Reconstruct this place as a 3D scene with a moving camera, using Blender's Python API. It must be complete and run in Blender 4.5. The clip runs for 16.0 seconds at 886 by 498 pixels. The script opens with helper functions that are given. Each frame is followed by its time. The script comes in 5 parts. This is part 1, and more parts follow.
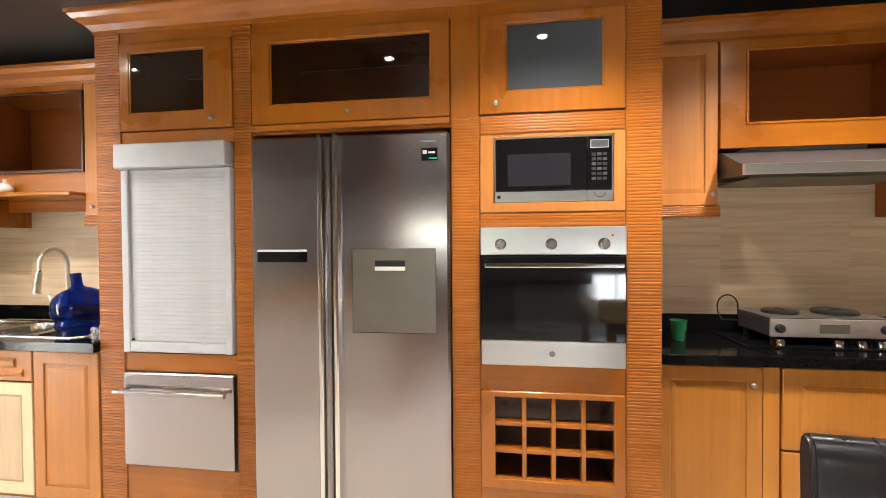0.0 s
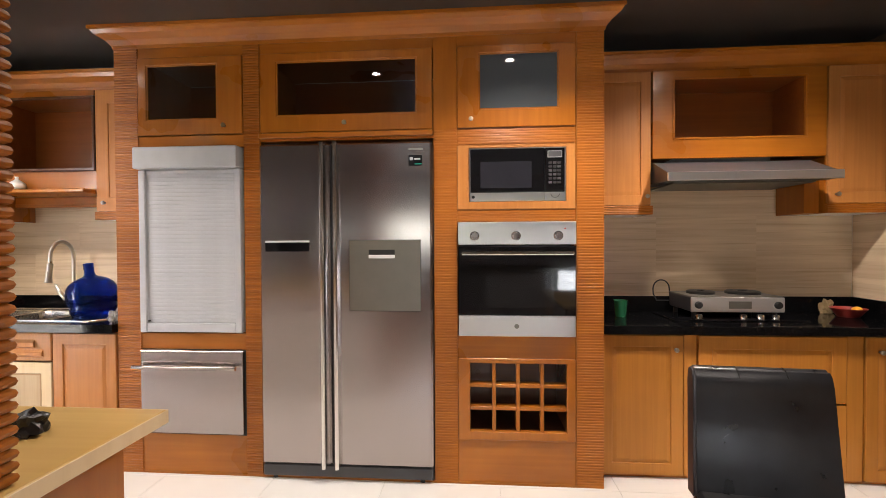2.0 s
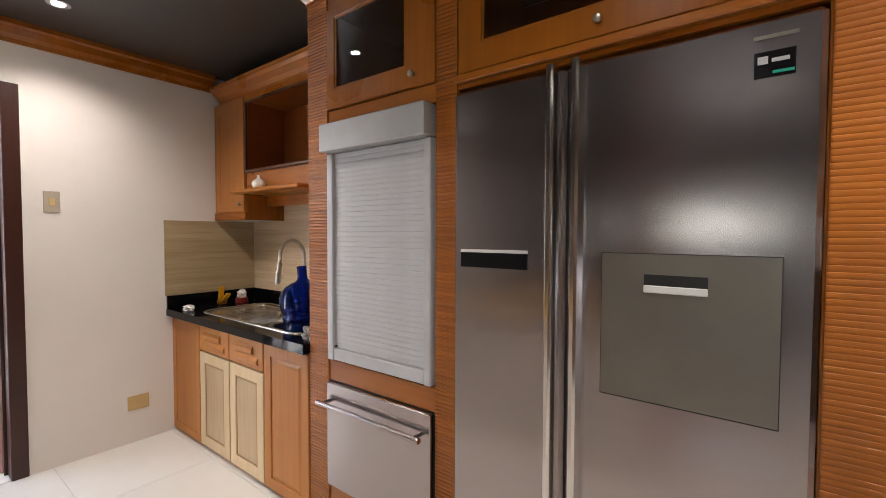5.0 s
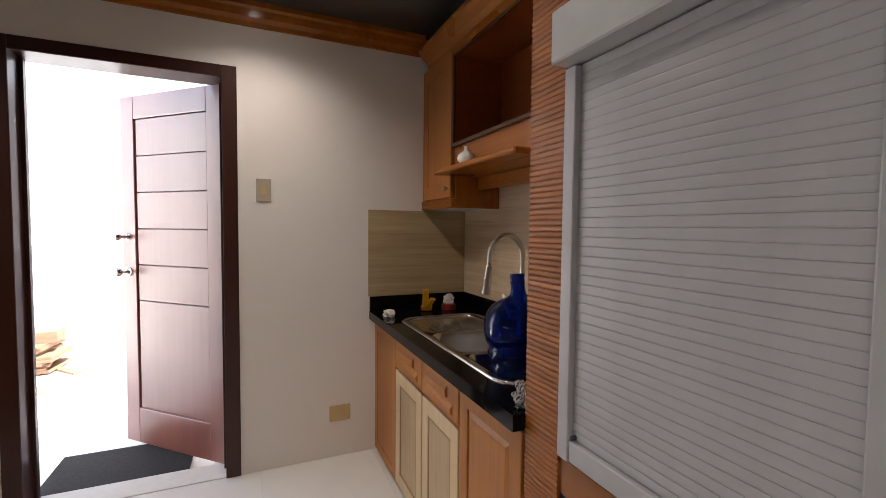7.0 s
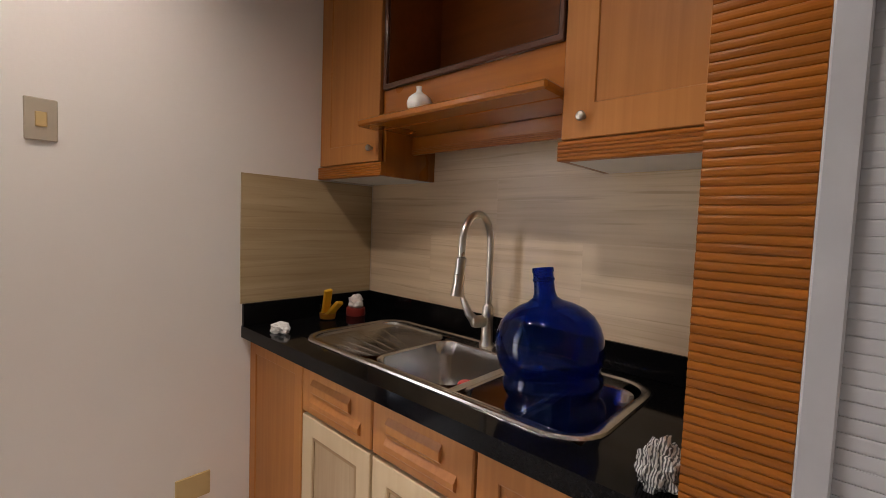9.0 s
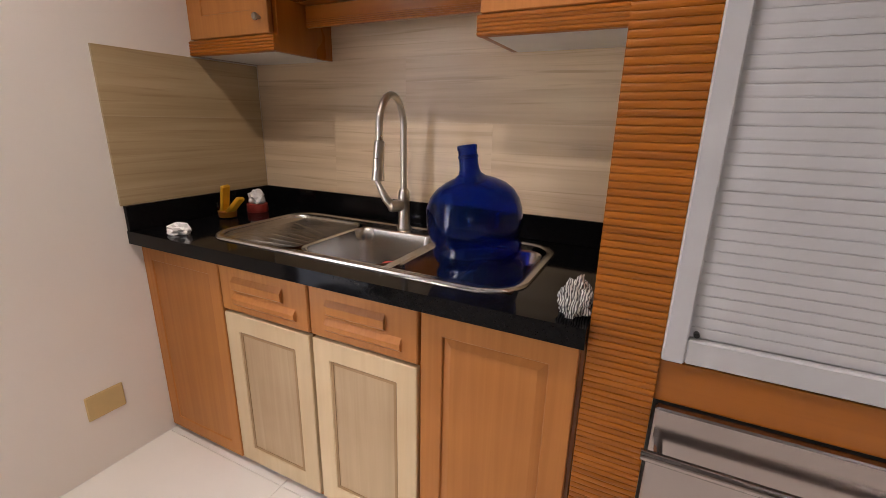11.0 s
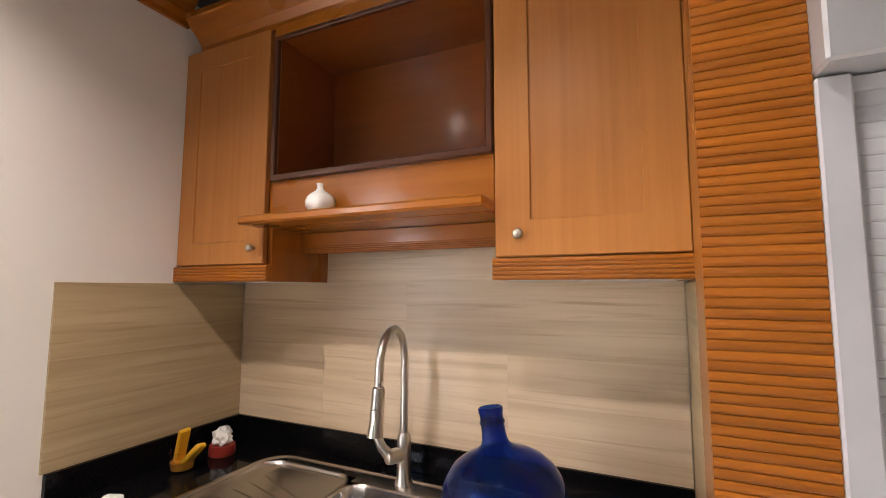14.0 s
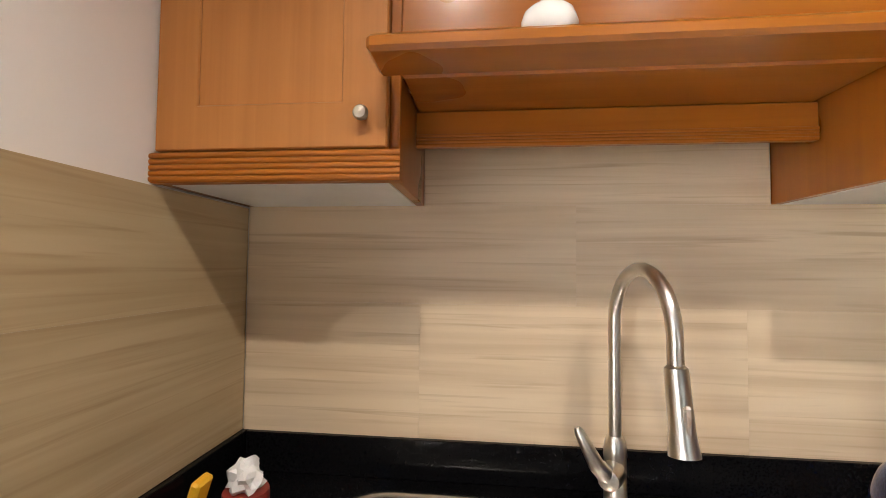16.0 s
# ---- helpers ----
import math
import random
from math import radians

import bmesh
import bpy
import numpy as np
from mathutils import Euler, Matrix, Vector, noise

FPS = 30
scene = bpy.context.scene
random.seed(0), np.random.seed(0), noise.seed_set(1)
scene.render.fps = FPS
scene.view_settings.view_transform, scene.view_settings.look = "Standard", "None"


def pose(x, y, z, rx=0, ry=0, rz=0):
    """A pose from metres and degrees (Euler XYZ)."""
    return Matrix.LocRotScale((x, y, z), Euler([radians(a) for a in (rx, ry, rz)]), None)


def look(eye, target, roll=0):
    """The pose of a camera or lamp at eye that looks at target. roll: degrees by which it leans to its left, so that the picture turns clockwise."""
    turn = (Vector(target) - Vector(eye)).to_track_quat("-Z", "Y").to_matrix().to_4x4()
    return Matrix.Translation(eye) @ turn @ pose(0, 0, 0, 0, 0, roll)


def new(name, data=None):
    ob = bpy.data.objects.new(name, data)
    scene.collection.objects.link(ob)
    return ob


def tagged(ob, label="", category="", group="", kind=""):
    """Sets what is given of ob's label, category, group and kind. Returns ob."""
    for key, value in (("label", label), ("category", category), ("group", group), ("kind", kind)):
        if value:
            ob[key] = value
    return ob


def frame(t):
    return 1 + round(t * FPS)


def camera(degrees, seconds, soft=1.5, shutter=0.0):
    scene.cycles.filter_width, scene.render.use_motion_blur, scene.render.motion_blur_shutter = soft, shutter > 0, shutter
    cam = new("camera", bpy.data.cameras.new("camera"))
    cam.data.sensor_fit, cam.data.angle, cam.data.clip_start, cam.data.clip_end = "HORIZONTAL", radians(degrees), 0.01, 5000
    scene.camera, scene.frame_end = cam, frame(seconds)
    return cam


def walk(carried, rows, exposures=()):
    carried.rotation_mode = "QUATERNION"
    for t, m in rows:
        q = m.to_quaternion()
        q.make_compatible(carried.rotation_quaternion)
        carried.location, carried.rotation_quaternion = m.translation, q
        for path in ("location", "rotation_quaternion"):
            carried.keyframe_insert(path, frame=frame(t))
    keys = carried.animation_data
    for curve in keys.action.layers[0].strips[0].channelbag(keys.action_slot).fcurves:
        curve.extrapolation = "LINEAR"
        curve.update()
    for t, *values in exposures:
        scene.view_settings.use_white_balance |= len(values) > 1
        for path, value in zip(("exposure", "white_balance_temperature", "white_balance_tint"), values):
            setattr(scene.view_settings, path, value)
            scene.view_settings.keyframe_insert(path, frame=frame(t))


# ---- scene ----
cam = camera(91.4, 16.0, soft=0.75)
EXPOSURES = [(0, 3.8, 6500, 5), (0.6, 3.5, 6500, 7), (1.2, 3.37, 6600, 11), (3.0, 3.42, 6550, 11), (4.0, 3.3, 6250, 8), (5.0, 2.8, 6350, 10), (7.0, 2.0, 6500, 12), (8.2, 1.5, 6500, 13), (8.6, 1.65, 6500, 12), (9.2, 2.5, 6650, 15),
             (9.6, 2.65, 6650, 16), (12.0, 2.74, 6600, 16), (13.4, 3.05, 6600, 15), (14.0, 3.18, 6500, 13), (14.5, 3.3, 6350, 9), (16, 3.4, 6350, 8)]
PATH = [
    (0, (0.148, 0.188, 1.302), (-0.131, 2.168, 1.269), -0.4),
    (0.5, (0.149, 0.037, 1.282), (-0.072, 2.025, 1.247), -0.4),
    (1, (0.132, -0.106, 1.279), (-0.045, 1.885, 1.248), -0.3),
    (1.5, (0.132, -0.176, 1.272), (-0.023, 1.817, 1.241), -0.3),
    (2, (0.135, -0.179, 1.258), (-0.012, 1.816, 1.228), -0.3),
    (2.5, (0.126, -0.097, 1.252), (-0.024, 1.897, 1.222), -0.2),
    (3, (0.128, 0.06, 1.272), (-0.081, 2.048, 1.236), -0.1),
    (3.5, (0.098, 0.206, 1.264), (-0.315, 2.163, 1.225), 0.1),
    (4, (-0.029, 0.415, 1.283), (-0.623, 2.324, 1.236), 0.3),
    (4.5, (-0.104, 0.64, 1.288), (-0.966, 2.444, 1.234), 0.4),
    (5, (-0.158, 0.875, 1.319), (-1.375, 2.461, 1.251), 0.2),
    (5.2, (-0.214, 0.948, 1.315), (-1.528, 2.455, 1.242), 0.2),
    (7.4, (-1.067, 1.429, 1.301), (-2.915, 2.187, 1.212), 0.7),
    (7.5, (-1.11, 1.412, 1.301), (-2.957, 2.174, 1.216), 0.8),
    (8, (-1.353, 1.401, 1.278), (-3.188, 2.192, 1.189), 0.8),
    (8.5, (-1.56, 1.382, 1.262), (-3.257, 2.437, 1.172), 1.0),
    (9, (-1.667, 1.323, 1.241), (-3.015, 2.796, 1.123), 2.1),
    (9.5, (-1.713, 1.265, 1.203), (-2.738, 2.967, 0.968), 2.2),
    (9.7, (-1.729, 1.248, 1.184), (-2.685, 2.982, 0.902), 2.2),
    (11.8, (-1.745, 1.214, 1.255), (-2.576, 2.92, 0.623), 0.6),
    (12, (-1.745, 1.219, 1.288), (-2.573, 2.93, 0.666), 0.5),
    (12.5, (-1.746, 1.23, 1.35), (-2.602, 3.0, 0.981), 0.2),
    (13, (-1.76, 1.232, 1.405), (-2.608, 3.039, 1.279), 0.2),
    (13.5, (-1.79, 1.241, 1.425), (-2.615, 3.058, 1.552), 0.2),
    (14, (-1.907, 1.374, 1.391), (-2.722, 3.191, 1.571), 0.1),
    (14.5, (-2.093, 1.492, 1.314), (-2.921, 3.302, 1.504), -0.0),
    (15, (-2.292, 1.562, 1.291), (-3.14, 3.366, 1.457), 0.4),
    (15.5, (-2.532, 1.644, 1.282), (-3.186, 3.531, 1.385), 0.4),
    (16, (-2.785, 1.688, 1.277), (-2.994, 3.675, 1.357), 0.6),
]
walk(cam, [(t, look(eye, target, roll)) for t, eye, target, roll in PATH], EXPOSURES)

# ---- world and lights ----
world = bpy.data.worlds.new("sky")
scene.world = world
world.use_nodes = True
wn = world.node_tree.nodes
sky = wn.new("ShaderNodeTexSky")
sky.sky_type, sky.sun_disc = "NISHITA", False
sky.sun_elevation, sky.sun_rotation = radians(60), radians(42)
world.node_tree.links.new(sky.outputs["Color"], wn["Background"].inputs["Color"])
wn["Background"].inputs["Strength"].default_value = 0.15

sun_data = bpy.data.lights.new("sun", "SUN")
sun_data.energy, sun_data.angle, sun_data.color = 5.0, radians(0.5), (1, 0.95, 0.88)
new("sun", sun_data).matrix_world = look((1, 6, 14), (-4.5, 0, 0))

# the row over the worktops, then unseen fill added over the dining side: x, y, watts, cone, blend
LAMPS = [(-2.91, 1.425, 6.2, 140, 1.0), (-2.2, 1.46, 6.4, 134, 1.0), (-0.535, 1.36, 4, 124, 0.8), (0.36, 1.505, 7.6, 124, 0.8), (1.45, 1.56, 12.5, 140, 0.8), (-2.75, -0.1, 6.5, 134, 0.7), (-0.3, -0.9, 1.5, 124, 0.6), (1.6, -0.9, 13.5, 124, 0.6)]
CEIL = 2.42
for lx, ly, lpow, cone, blend in LAMPS:
    d = bpy.data.lights.new("downlight_beam", "SPOT")
    d.energy, d.spot_size, d.spot_blend, d.shadow_soft_size, d.color = lpow, radians(cone), blend, 0.018, (1, 0.885, 0.79)
    new("downlight_beam", d).location = (lx, ly, CEIL - 0.03)

# daylight that enters by the two windows in the back wall
for (lx, lz, lw, lh, lp) in ((-0.95, 1.45, 1.3, 0.3, 0.45), (1.9, 0.525, 0.7, 0.5, 1.2)):
    d = bpy.data.lights.new("window_daylight", "AREA")
    d.shape, d.size, d.size_y, d.energy, d.color = "RECTANGLE", lw, lh, lp, (0.92, 0.96, 1.0)
    new("window_daylight", d).matrix_world = look((lx, -3.19, lz), (lx, 0, lz))

# ---- materials ----
def nodes_of(name):
    m = bpy.data.materials.new(name)
    m.use_nodes = True
    return m, m.node_tree.nodes, m.node_tree.links, m.node_tree.nodes["Principled BSDF"]


def setp(b, **kw):
    names = {"color": "Base Color", "rough": "Roughness", "metal": "Metallic", "coat": "Coat Weight", "coat_rough": "Coat Roughness",
             "trans": "Transmission Weight", "ior": "IOR", "aniso": "Anisotropic", "spec": "Specular IOR Level", "alpha": "Alpha"}
    for k, v in kw.items():
        b.inputs[names[k]].default_value = (*v, 1) if isinstance(v, tuple) else v


def varied(name, c1, c2, scale=(4, 4, 4), detail=6, rough=0.5, bump=0.0, bump_scale=120, rrange=0.08, jitter=0.0, **kw):
    """Two tones mixed by noise at one scale, finer grain at another, with relief and uneven gloss."""
    m, n, l, b = nodes_of(name)
    setp(b, **kw)
    tc = n.new("ShaderNodeTexCoord")
    mp = n.new("ShaderNodeMapping")
    mp.inputs["Scale"].default_value = scale
    l.new(tc.outputs["Object"], mp.inputs["Vector"])
    nz = n.new("ShaderNodeTexNoise")
    nz.inputs["Scale"].default_value, nz.inputs["Detail"].default_value = 1.0, detail
    l.new(mp.outputs["Vector"], nz.inputs["Vector"])
    ramp = n.new("ShaderNodeValToRGB")
    ramp.color_ramp.elements[0].position, ramp.color_ramp.elements[1].position = 0.3, 0.7
    ramp.color_ramp.elements[0].color, ramp.color_ramp.elements[1].color = (*c1, 1), (*c2, 1)
    l.new(nz.outputs["Fac"], ramp.inputs["Fac"])
    col = ramp.outputs["Color"]
    if jitter:
        oi = n.new("ShaderNodeObjectInfo")
        hsv = n.new("ShaderNodeHueSaturation")
        mr = n.new("ShaderNodeMapRange")
        mr.inputs["To Min"].default_value, mr.inputs["To Max"].default_value = 1 - jitter, 1 + jitter
        l.new(oi.outputs["Random"], mr.inputs["Value"])
        l.new(mr.outputs["Result"], hsv.inputs["Value"])
        l.new(col, hsv.inputs["Color"])
        col = hsv.outputs["Color"]
    l.new(col, b.inputs["Base Color"])
    fine = n.new("ShaderNodeTexNoise")
    fine.inputs["Scale"].default_value, fine.inputs["Detail"].default_value = bump_scale, 3
    l.new(tc.outputs["Object"], fine.inputs["Vector"])
    mr2 = n.new("ShaderNodeMapRange")
    mr2.inputs["To Min"].default_value, mr2.inputs["To Max"].default_value = max(0.02, rough - rrange), rough + rrange
    l.new(nz.outputs["Fac"], mr2.inputs["Value"])
    l.new(mr2.outputs["Result"], b.inputs["Roughness"])
    if bump:
        bp = n.new("ShaderNodeBump")
        bp.inputs["Strength"].default_value, bp.inputs["Distance"].default_value = bump, 0.002
        l.new(fine.outputs["Fac"], bp.inputs["Height"])
        l.new(bp.outputs["Normal"], b.inputs["Normal"])
    return m


def wood(name, c1, c2, axis="z", rough=0.28, coat=0.4, jitter=0.06, fine=1.0, coat_rough=0.14):
    """Varnished wood with grain along one axis."""
    m, n, l, b = nodes_of(name)
    setp(b, coat=coat, coat_rough=coat_rough, spec=0.3)
    tc = n.new("ShaderNodeTexCoord")
    mp = n.new("ShaderNodeMapping")
    long, wide = 1.6, 34.0 * fine
    mp.inputs["Scale"].default_value = tuple(long if a == axis else wide for a in "xyz")
    l.new(tc.outputs["Object"], mp.inputs["Vector"])
    nz = n.new("ShaderNodeTexNoise")
    nz.inputs["Scale"].default_value, nz.inputs["Detail"].default_value, nz.inputs["Distortion"].default_value = 1.0, 7, 0.6
    l.new(mp.outputs["Vector"], nz.inputs["Vector"])
    big = n.new("ShaderNodeTexNoise")
    big.inputs["Scale"].default_value, big.inputs["Detail"].default_value = 2.2, 3
    l.new(tc.outputs["Object"], big.inputs["Vector"])
    ad = n.new("ShaderNodeMath")
    ad.operation = "MULTIPLY_ADD"
    ad.inputs[1].default_value = 0.6
    l.new(big.outputs["Fac"], ad.inputs[0])
    mu = n.new("ShaderNodeMath")
    mu.operation = "MULTIPLY"
    mu.inputs[1].default_value = 0.4
    l.new(nz.outputs["Fac"], mu.inputs[0])
    l.new(mu.outputs[0], ad.inputs[2])
    ramp = n.new("ShaderNodeValToRGB")
    ramp.color_ramp.elements[0].position, ramp.color_ramp.elements[1].position = 0.30, 0.70
    ramp.color_ramp.elements[0].color, ramp.color_ramp.elements[1].color = (*c1, 1), (*c2, 1)
    l.new(ad.outputs[0], ramp.inputs["Fac"])
    oi = n.new("ShaderNodeObjectInfo")
    hsv = n.new("ShaderNodeHueSaturation")
    mr = n.new("ShaderNodeMapRange")
    mr.inputs["To Min"].default_value, mr.inputs["To Max"].default_value = 1 - jitter, 1 + jitter
    l.new(oi.outputs["Random"], mr.inputs["Value"])
    l.new(mr.outputs["Result"], hsv.inputs["Value"])
    l.new(ramp.outputs["Color"], hsv.inputs["Color"])
    l.new(hsv.outputs["Color"], b.inputs["Base Color"])
    mr2 = n.new("ShaderNodeMapRange")
    mr2.inputs["To Min"].default_value, mr2.inputs["To Max"].default_value = rough - 0.07, rough + 0.1
    l.new(big.outputs["Fac"], mr2.inputs["Value"])
    l.new(mr2.outputs["Result"], b.inputs["Roughness"])
    bp = n.new("ShaderNodeBump")
    bp.inputs["Strength"].default_value, bp.inputs["Distance"].default_value = 0.12, 0.002
    l.new(nz.outputs["Fac"], bp.inputs["Height"])
    l.new(bp.outputs["Normal"], b.inputs["Normal"])
    return m


def brushed(name, color, rough=0.26, axis="x"):
    """Brushed steel: fine scratches along one axis in gloss and relief, with broad smears."""
    m, n, l, b = nodes_of(name)
    setp(b, color=color, metal=1.0, aniso=0.5)
    tc = n.new("ShaderNodeTexCoord")
    mp = n.new("ShaderNodeMapping")
    mp.inputs["Scale"].default_value = tuple(3.0 if a == axis else 700.0 for a in "xyz")
    l.new(tc.outputs["Object"], mp.inputs["Vector"])
    nz = n.new("ShaderNodeTexNoise")
    nz.inputs["Scale"].default_value, nz.inputs["Detail"].default_value = 1.0, 2
    l.new(mp.outputs["Vector"], nz.inputs["Vector"])
    sm = n.new("ShaderNodeTexNoise")
    sm.inputs["Scale"].default_value, sm.inputs["Detail"].default_value = 3.5, 4
    l.new(tc.outputs["Object"], sm.inputs["Vector"])
    mx = n.new("ShaderNodeMath")
    mx.operation = "ADD"
    l.new(nz.outputs["Fac"], mx.inputs[0])
    l.new(sm.outputs["Fac"], mx.inputs[1])
    mr = n.new("ShaderNodeMapRange")
    mr.inputs["From Max"].default_value = 2.0
    mr.inputs["To Min"].default_value, mr.inputs["To Max"].default_value = rough - 0.05, rough + 0.06
    l.new(mx.outputs[0], mr.inputs["Value"])
    l.new(mr.outputs["Result"], b.inputs["Roughness"])
    bp = n.new("ShaderNodeBump")
    bp.inputs["Strength"].default_value, bp.inputs["Distance"].default_value = 0.007, 0.001
    l.new(nz.outputs["Fac"], bp.inputs["Height"])
    l.new(bp.outputs["Normal"], b.inputs["Normal"])
    return m


def plain(name, color, rough=0.4, **kw):
    return varied(name, tuple(c * 0.93 for c in color), tuple(min(1, c * 1.05) for c in color), scale=(9, 9, 9), rough=rough, **kw)


HONEY = wood("honey_varnished_wood", (0.28, 0.082, 0.007), (0.44, 0.146, 0.013), "z")
HONEY_X = wood("honey_varnished_wood_crosswise", (0.28, 0.082, 0.007), (0.44, 0.146, 0.013), "x")
RIB = wood("ribbed_moulding_wood", (0.27, 0.076, 0.005), (0.43, 0.138, 0.011), "x", rough=0.4, coat=0.15, jitter=0.12, coat_rough=0.32)
DOORW = wood("maple_stained_door", (0.38, 0.140, 0.031), (0.54, 0.225, 0.057), "z", rough=0.42, coat=0.1, fine=1.6, coat_rough=0.32)
DOORG = wood("golden_stained_door", (0.40, 0.150, 0.020), (0.56, 0.228, 0.034), "z", rough=0.42, coat=0.15, fine=1.6)
# honey wood darkened: shade inside niches and carcasses is put in its colour
NICHE = wood("shaded_niche_wood", (0.19, 0.050, 0.009), (0.28, 0.080, 0.013), "x", rough=0.3)
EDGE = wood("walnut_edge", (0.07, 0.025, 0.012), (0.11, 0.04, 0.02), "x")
PALE = wood("pale_unvarnished_wood", (0.60, 0.44, 0.255), (0.75, 0.60, 0.385), "z", rough=0.5, coat=0.0, fine=0.8)
PALE_TAN = wood("weathered_pale_wood", (0.40, 0.27, 0.15), (0.60, 0.45, 0.28), "z", rough=0.55, coat=0.0, fine=1.3)
PALE_DARK = wood("pale_wood_stained_edge", (0.34, 0.21, 0.10), (0.44, 0.29, 0.15), "z", rough=0.5, coat=0.0)
LIGHTTOP = wood("light_laminated_top", (0.47, 0.285, 0.085), (0.60, 0.40, 0.14), "x", rough=0.3, coat=0.3)
MAHOG = wood("mahogany_door", (0.22, 0.055, 0.035), (0.34, 0.10, 0.066), "z", rough=0.3, coat=1.0)
MAHOG.node_tree.nodes["Principled BSDF"].inputs["Coat IOR"].default_value = 2.3
MAHOG.node_tree.nodes["Principled BSDF"].inputs["Coat Roughness"].default_value = 0.3
JAMB = wood("dark_jamb", (0.035, 0.012, 0.009), (0.06, 0.02, 0.014), "z", rough=0.35)
STEEL = brushed("brushed_steel", (0.40, 0.357, 0.35), 0.22, "x")
STEEL_L = brushed("bright_brushed_steel", (0.74, 0.725, 0.70), 0.33, "x")
HANDLE = brushed("polished_handle_steel", (0.74, 0.72, 0.69), 0.17, "z")
SINKM = brushed("sink_steel", (0.57, 0.545, 0.51), 0.25, "x")
KNOBM = plain("aged_nickel", (0.40, 0.36, 0.30), 0.36, metal=1.0)
NICKEL = plain("brushed_nickel", (0.66, 0.62, 0.56), 0.3, metal=1.0)
CHROME = plain("chrome", (0.8, 0.8, 0.78), 0.08, metal=1.0, rrange=0.03)
SATIN = plain("satin_silver_trim", (0.72, 0.72, 0.71), 0.5, metal=0.35)
GREYBAND = plain("matt_grey_metal", (0.22, 0.205, 0.175), 0.42, metal=0.8)
ALU = plain("white_aluminium", (0.50, 0.505, 0.525), 0.4, bump=0.03)
ALUBOX = plain("grey_aluminium", (0.50, 0.51, 0.52), 0.38, metal=0.3)
BLACKG = plain("black_glass", (0.006, 0.006, 0.007), 0.05, rrange=0.02)
BLACKP = plain("black_plastic", (0.012, 0.012, 0.012), 0.35)
GRILLE = plain("dark_grey_plastic", (0.05, 0.05, 0.055), 0.4)
WHITEP = plain("white_melamine", (0.74, 0.74, 0.72), 0.35)
PLATE = plain("yellowed_plastic", (0.60, 0.44, 0.20), 0.4)
IVORY = plain("ivory_wall_plate", (0.46, 0.40, 0.31), 0.4)
RED = plain("red_plastic", (0.72, 0.02, 0.012), 0.3)
DULLRED = plain("dull_red_plastic", (0.30, 0.035, 0.026), 0.4)
YELLOW = plain("yellow_rubber", (0.78, 0.42, 0.02), 0.5)
ORANGEP = plain("orange_cup", (0.75, 0.30, 0.03), 0.4)
FILM = plain("crumpled_white_plastic", (0.85, 0.85, 0.84), 0.4, bump=0.3, bump_scale=60)
GREEN = plain("green_cup_plastic", (0.04, 0.25, 0.12), 0.25, trans=0.4)
CERAMIC = plain("white_glazed_ceramic", (0.86, 0.85, 0.80), 0.15)
LEATHER = varied("black_leather", (0.012, 0.012, 0.014), (0.022, 0.022, 0.026), (14, 14, 14), rough=0.3, bump=0.1, bump_scale=200, spec=0.5)
CARD = varied("cardboard", (0.20, 0.12, 0.075), (0.29, 0.18, 0.11), (6, 6, 20), rough=0.8)
MATM = varied("dark_doormat", (0.012, 0.012, 0.014), (0.03, 0.03, 0.034), (60, 60, 60), rough=0.95, bump=0.6, bump_scale=400)
PAINT = varied("warm_white_paint", (0.79, 0.755, 0.71), (0.85, 0.815, 0.77), (1.2, 1.2, 1.2), rough=0.55, bump=0.12, bump_scale=90)
WHITEPAINT = varied("white_exterior_paint", (0.78, 0.78, 0.77), (0.84, 0.84, 0.83), (1, 1, 1), rough=0.6, bump=0.1)
TAN = varied("brown_wall_paint", (0.12, 0.075, 0.048), (0.16, 0.105, 0.07), (1.2, 1.2, 1.2), rough=0.5, bump=0.1, bump_scale=90)
CEILM = varied("charcoal_ceiling_paint", (0.045, 0.04, 0.037), (0.06, 0.054, 0.05), (1.5, 1.5, 1.5), rough=0.32)
FLOORM = varied("white_floor_tile", (0.78, 0.765, 0.73), (0.83, 0.815, 0.78), (3, 3, 3), rough=0.16, jitter=0.02)
GROUT = varied("grout", (0.74, 0.72, 0.68), (0.80, 0.78, 0.74), (20, 20, 20), rough=0.8)
OUTFLOOR = varied("pale_concrete", (0.66, 0.66, 0.65), (0.76, 0.76, 0.75), (2, 2, 2), rough=0.6, bump=0.1)
TILE_G = varied("grey_floor_tile", (0.30, 0.31, 0.34), (0.38, 0.39, 0.42), (3, 3, 3), rough=0.35)
TILE_B = varied("beige_floor_tile", (0.62, 0.55, 0.48), (0.70, 0.63, 0.55), (3, 3, 3), rough=0.35)
GRANITE = varied("black_granite", (0.003, 0.003, 0.004), (0.006, 0.006, 0.006), (180, 180, 180), rough=0.08, rrange=0.01, spec=0.14)


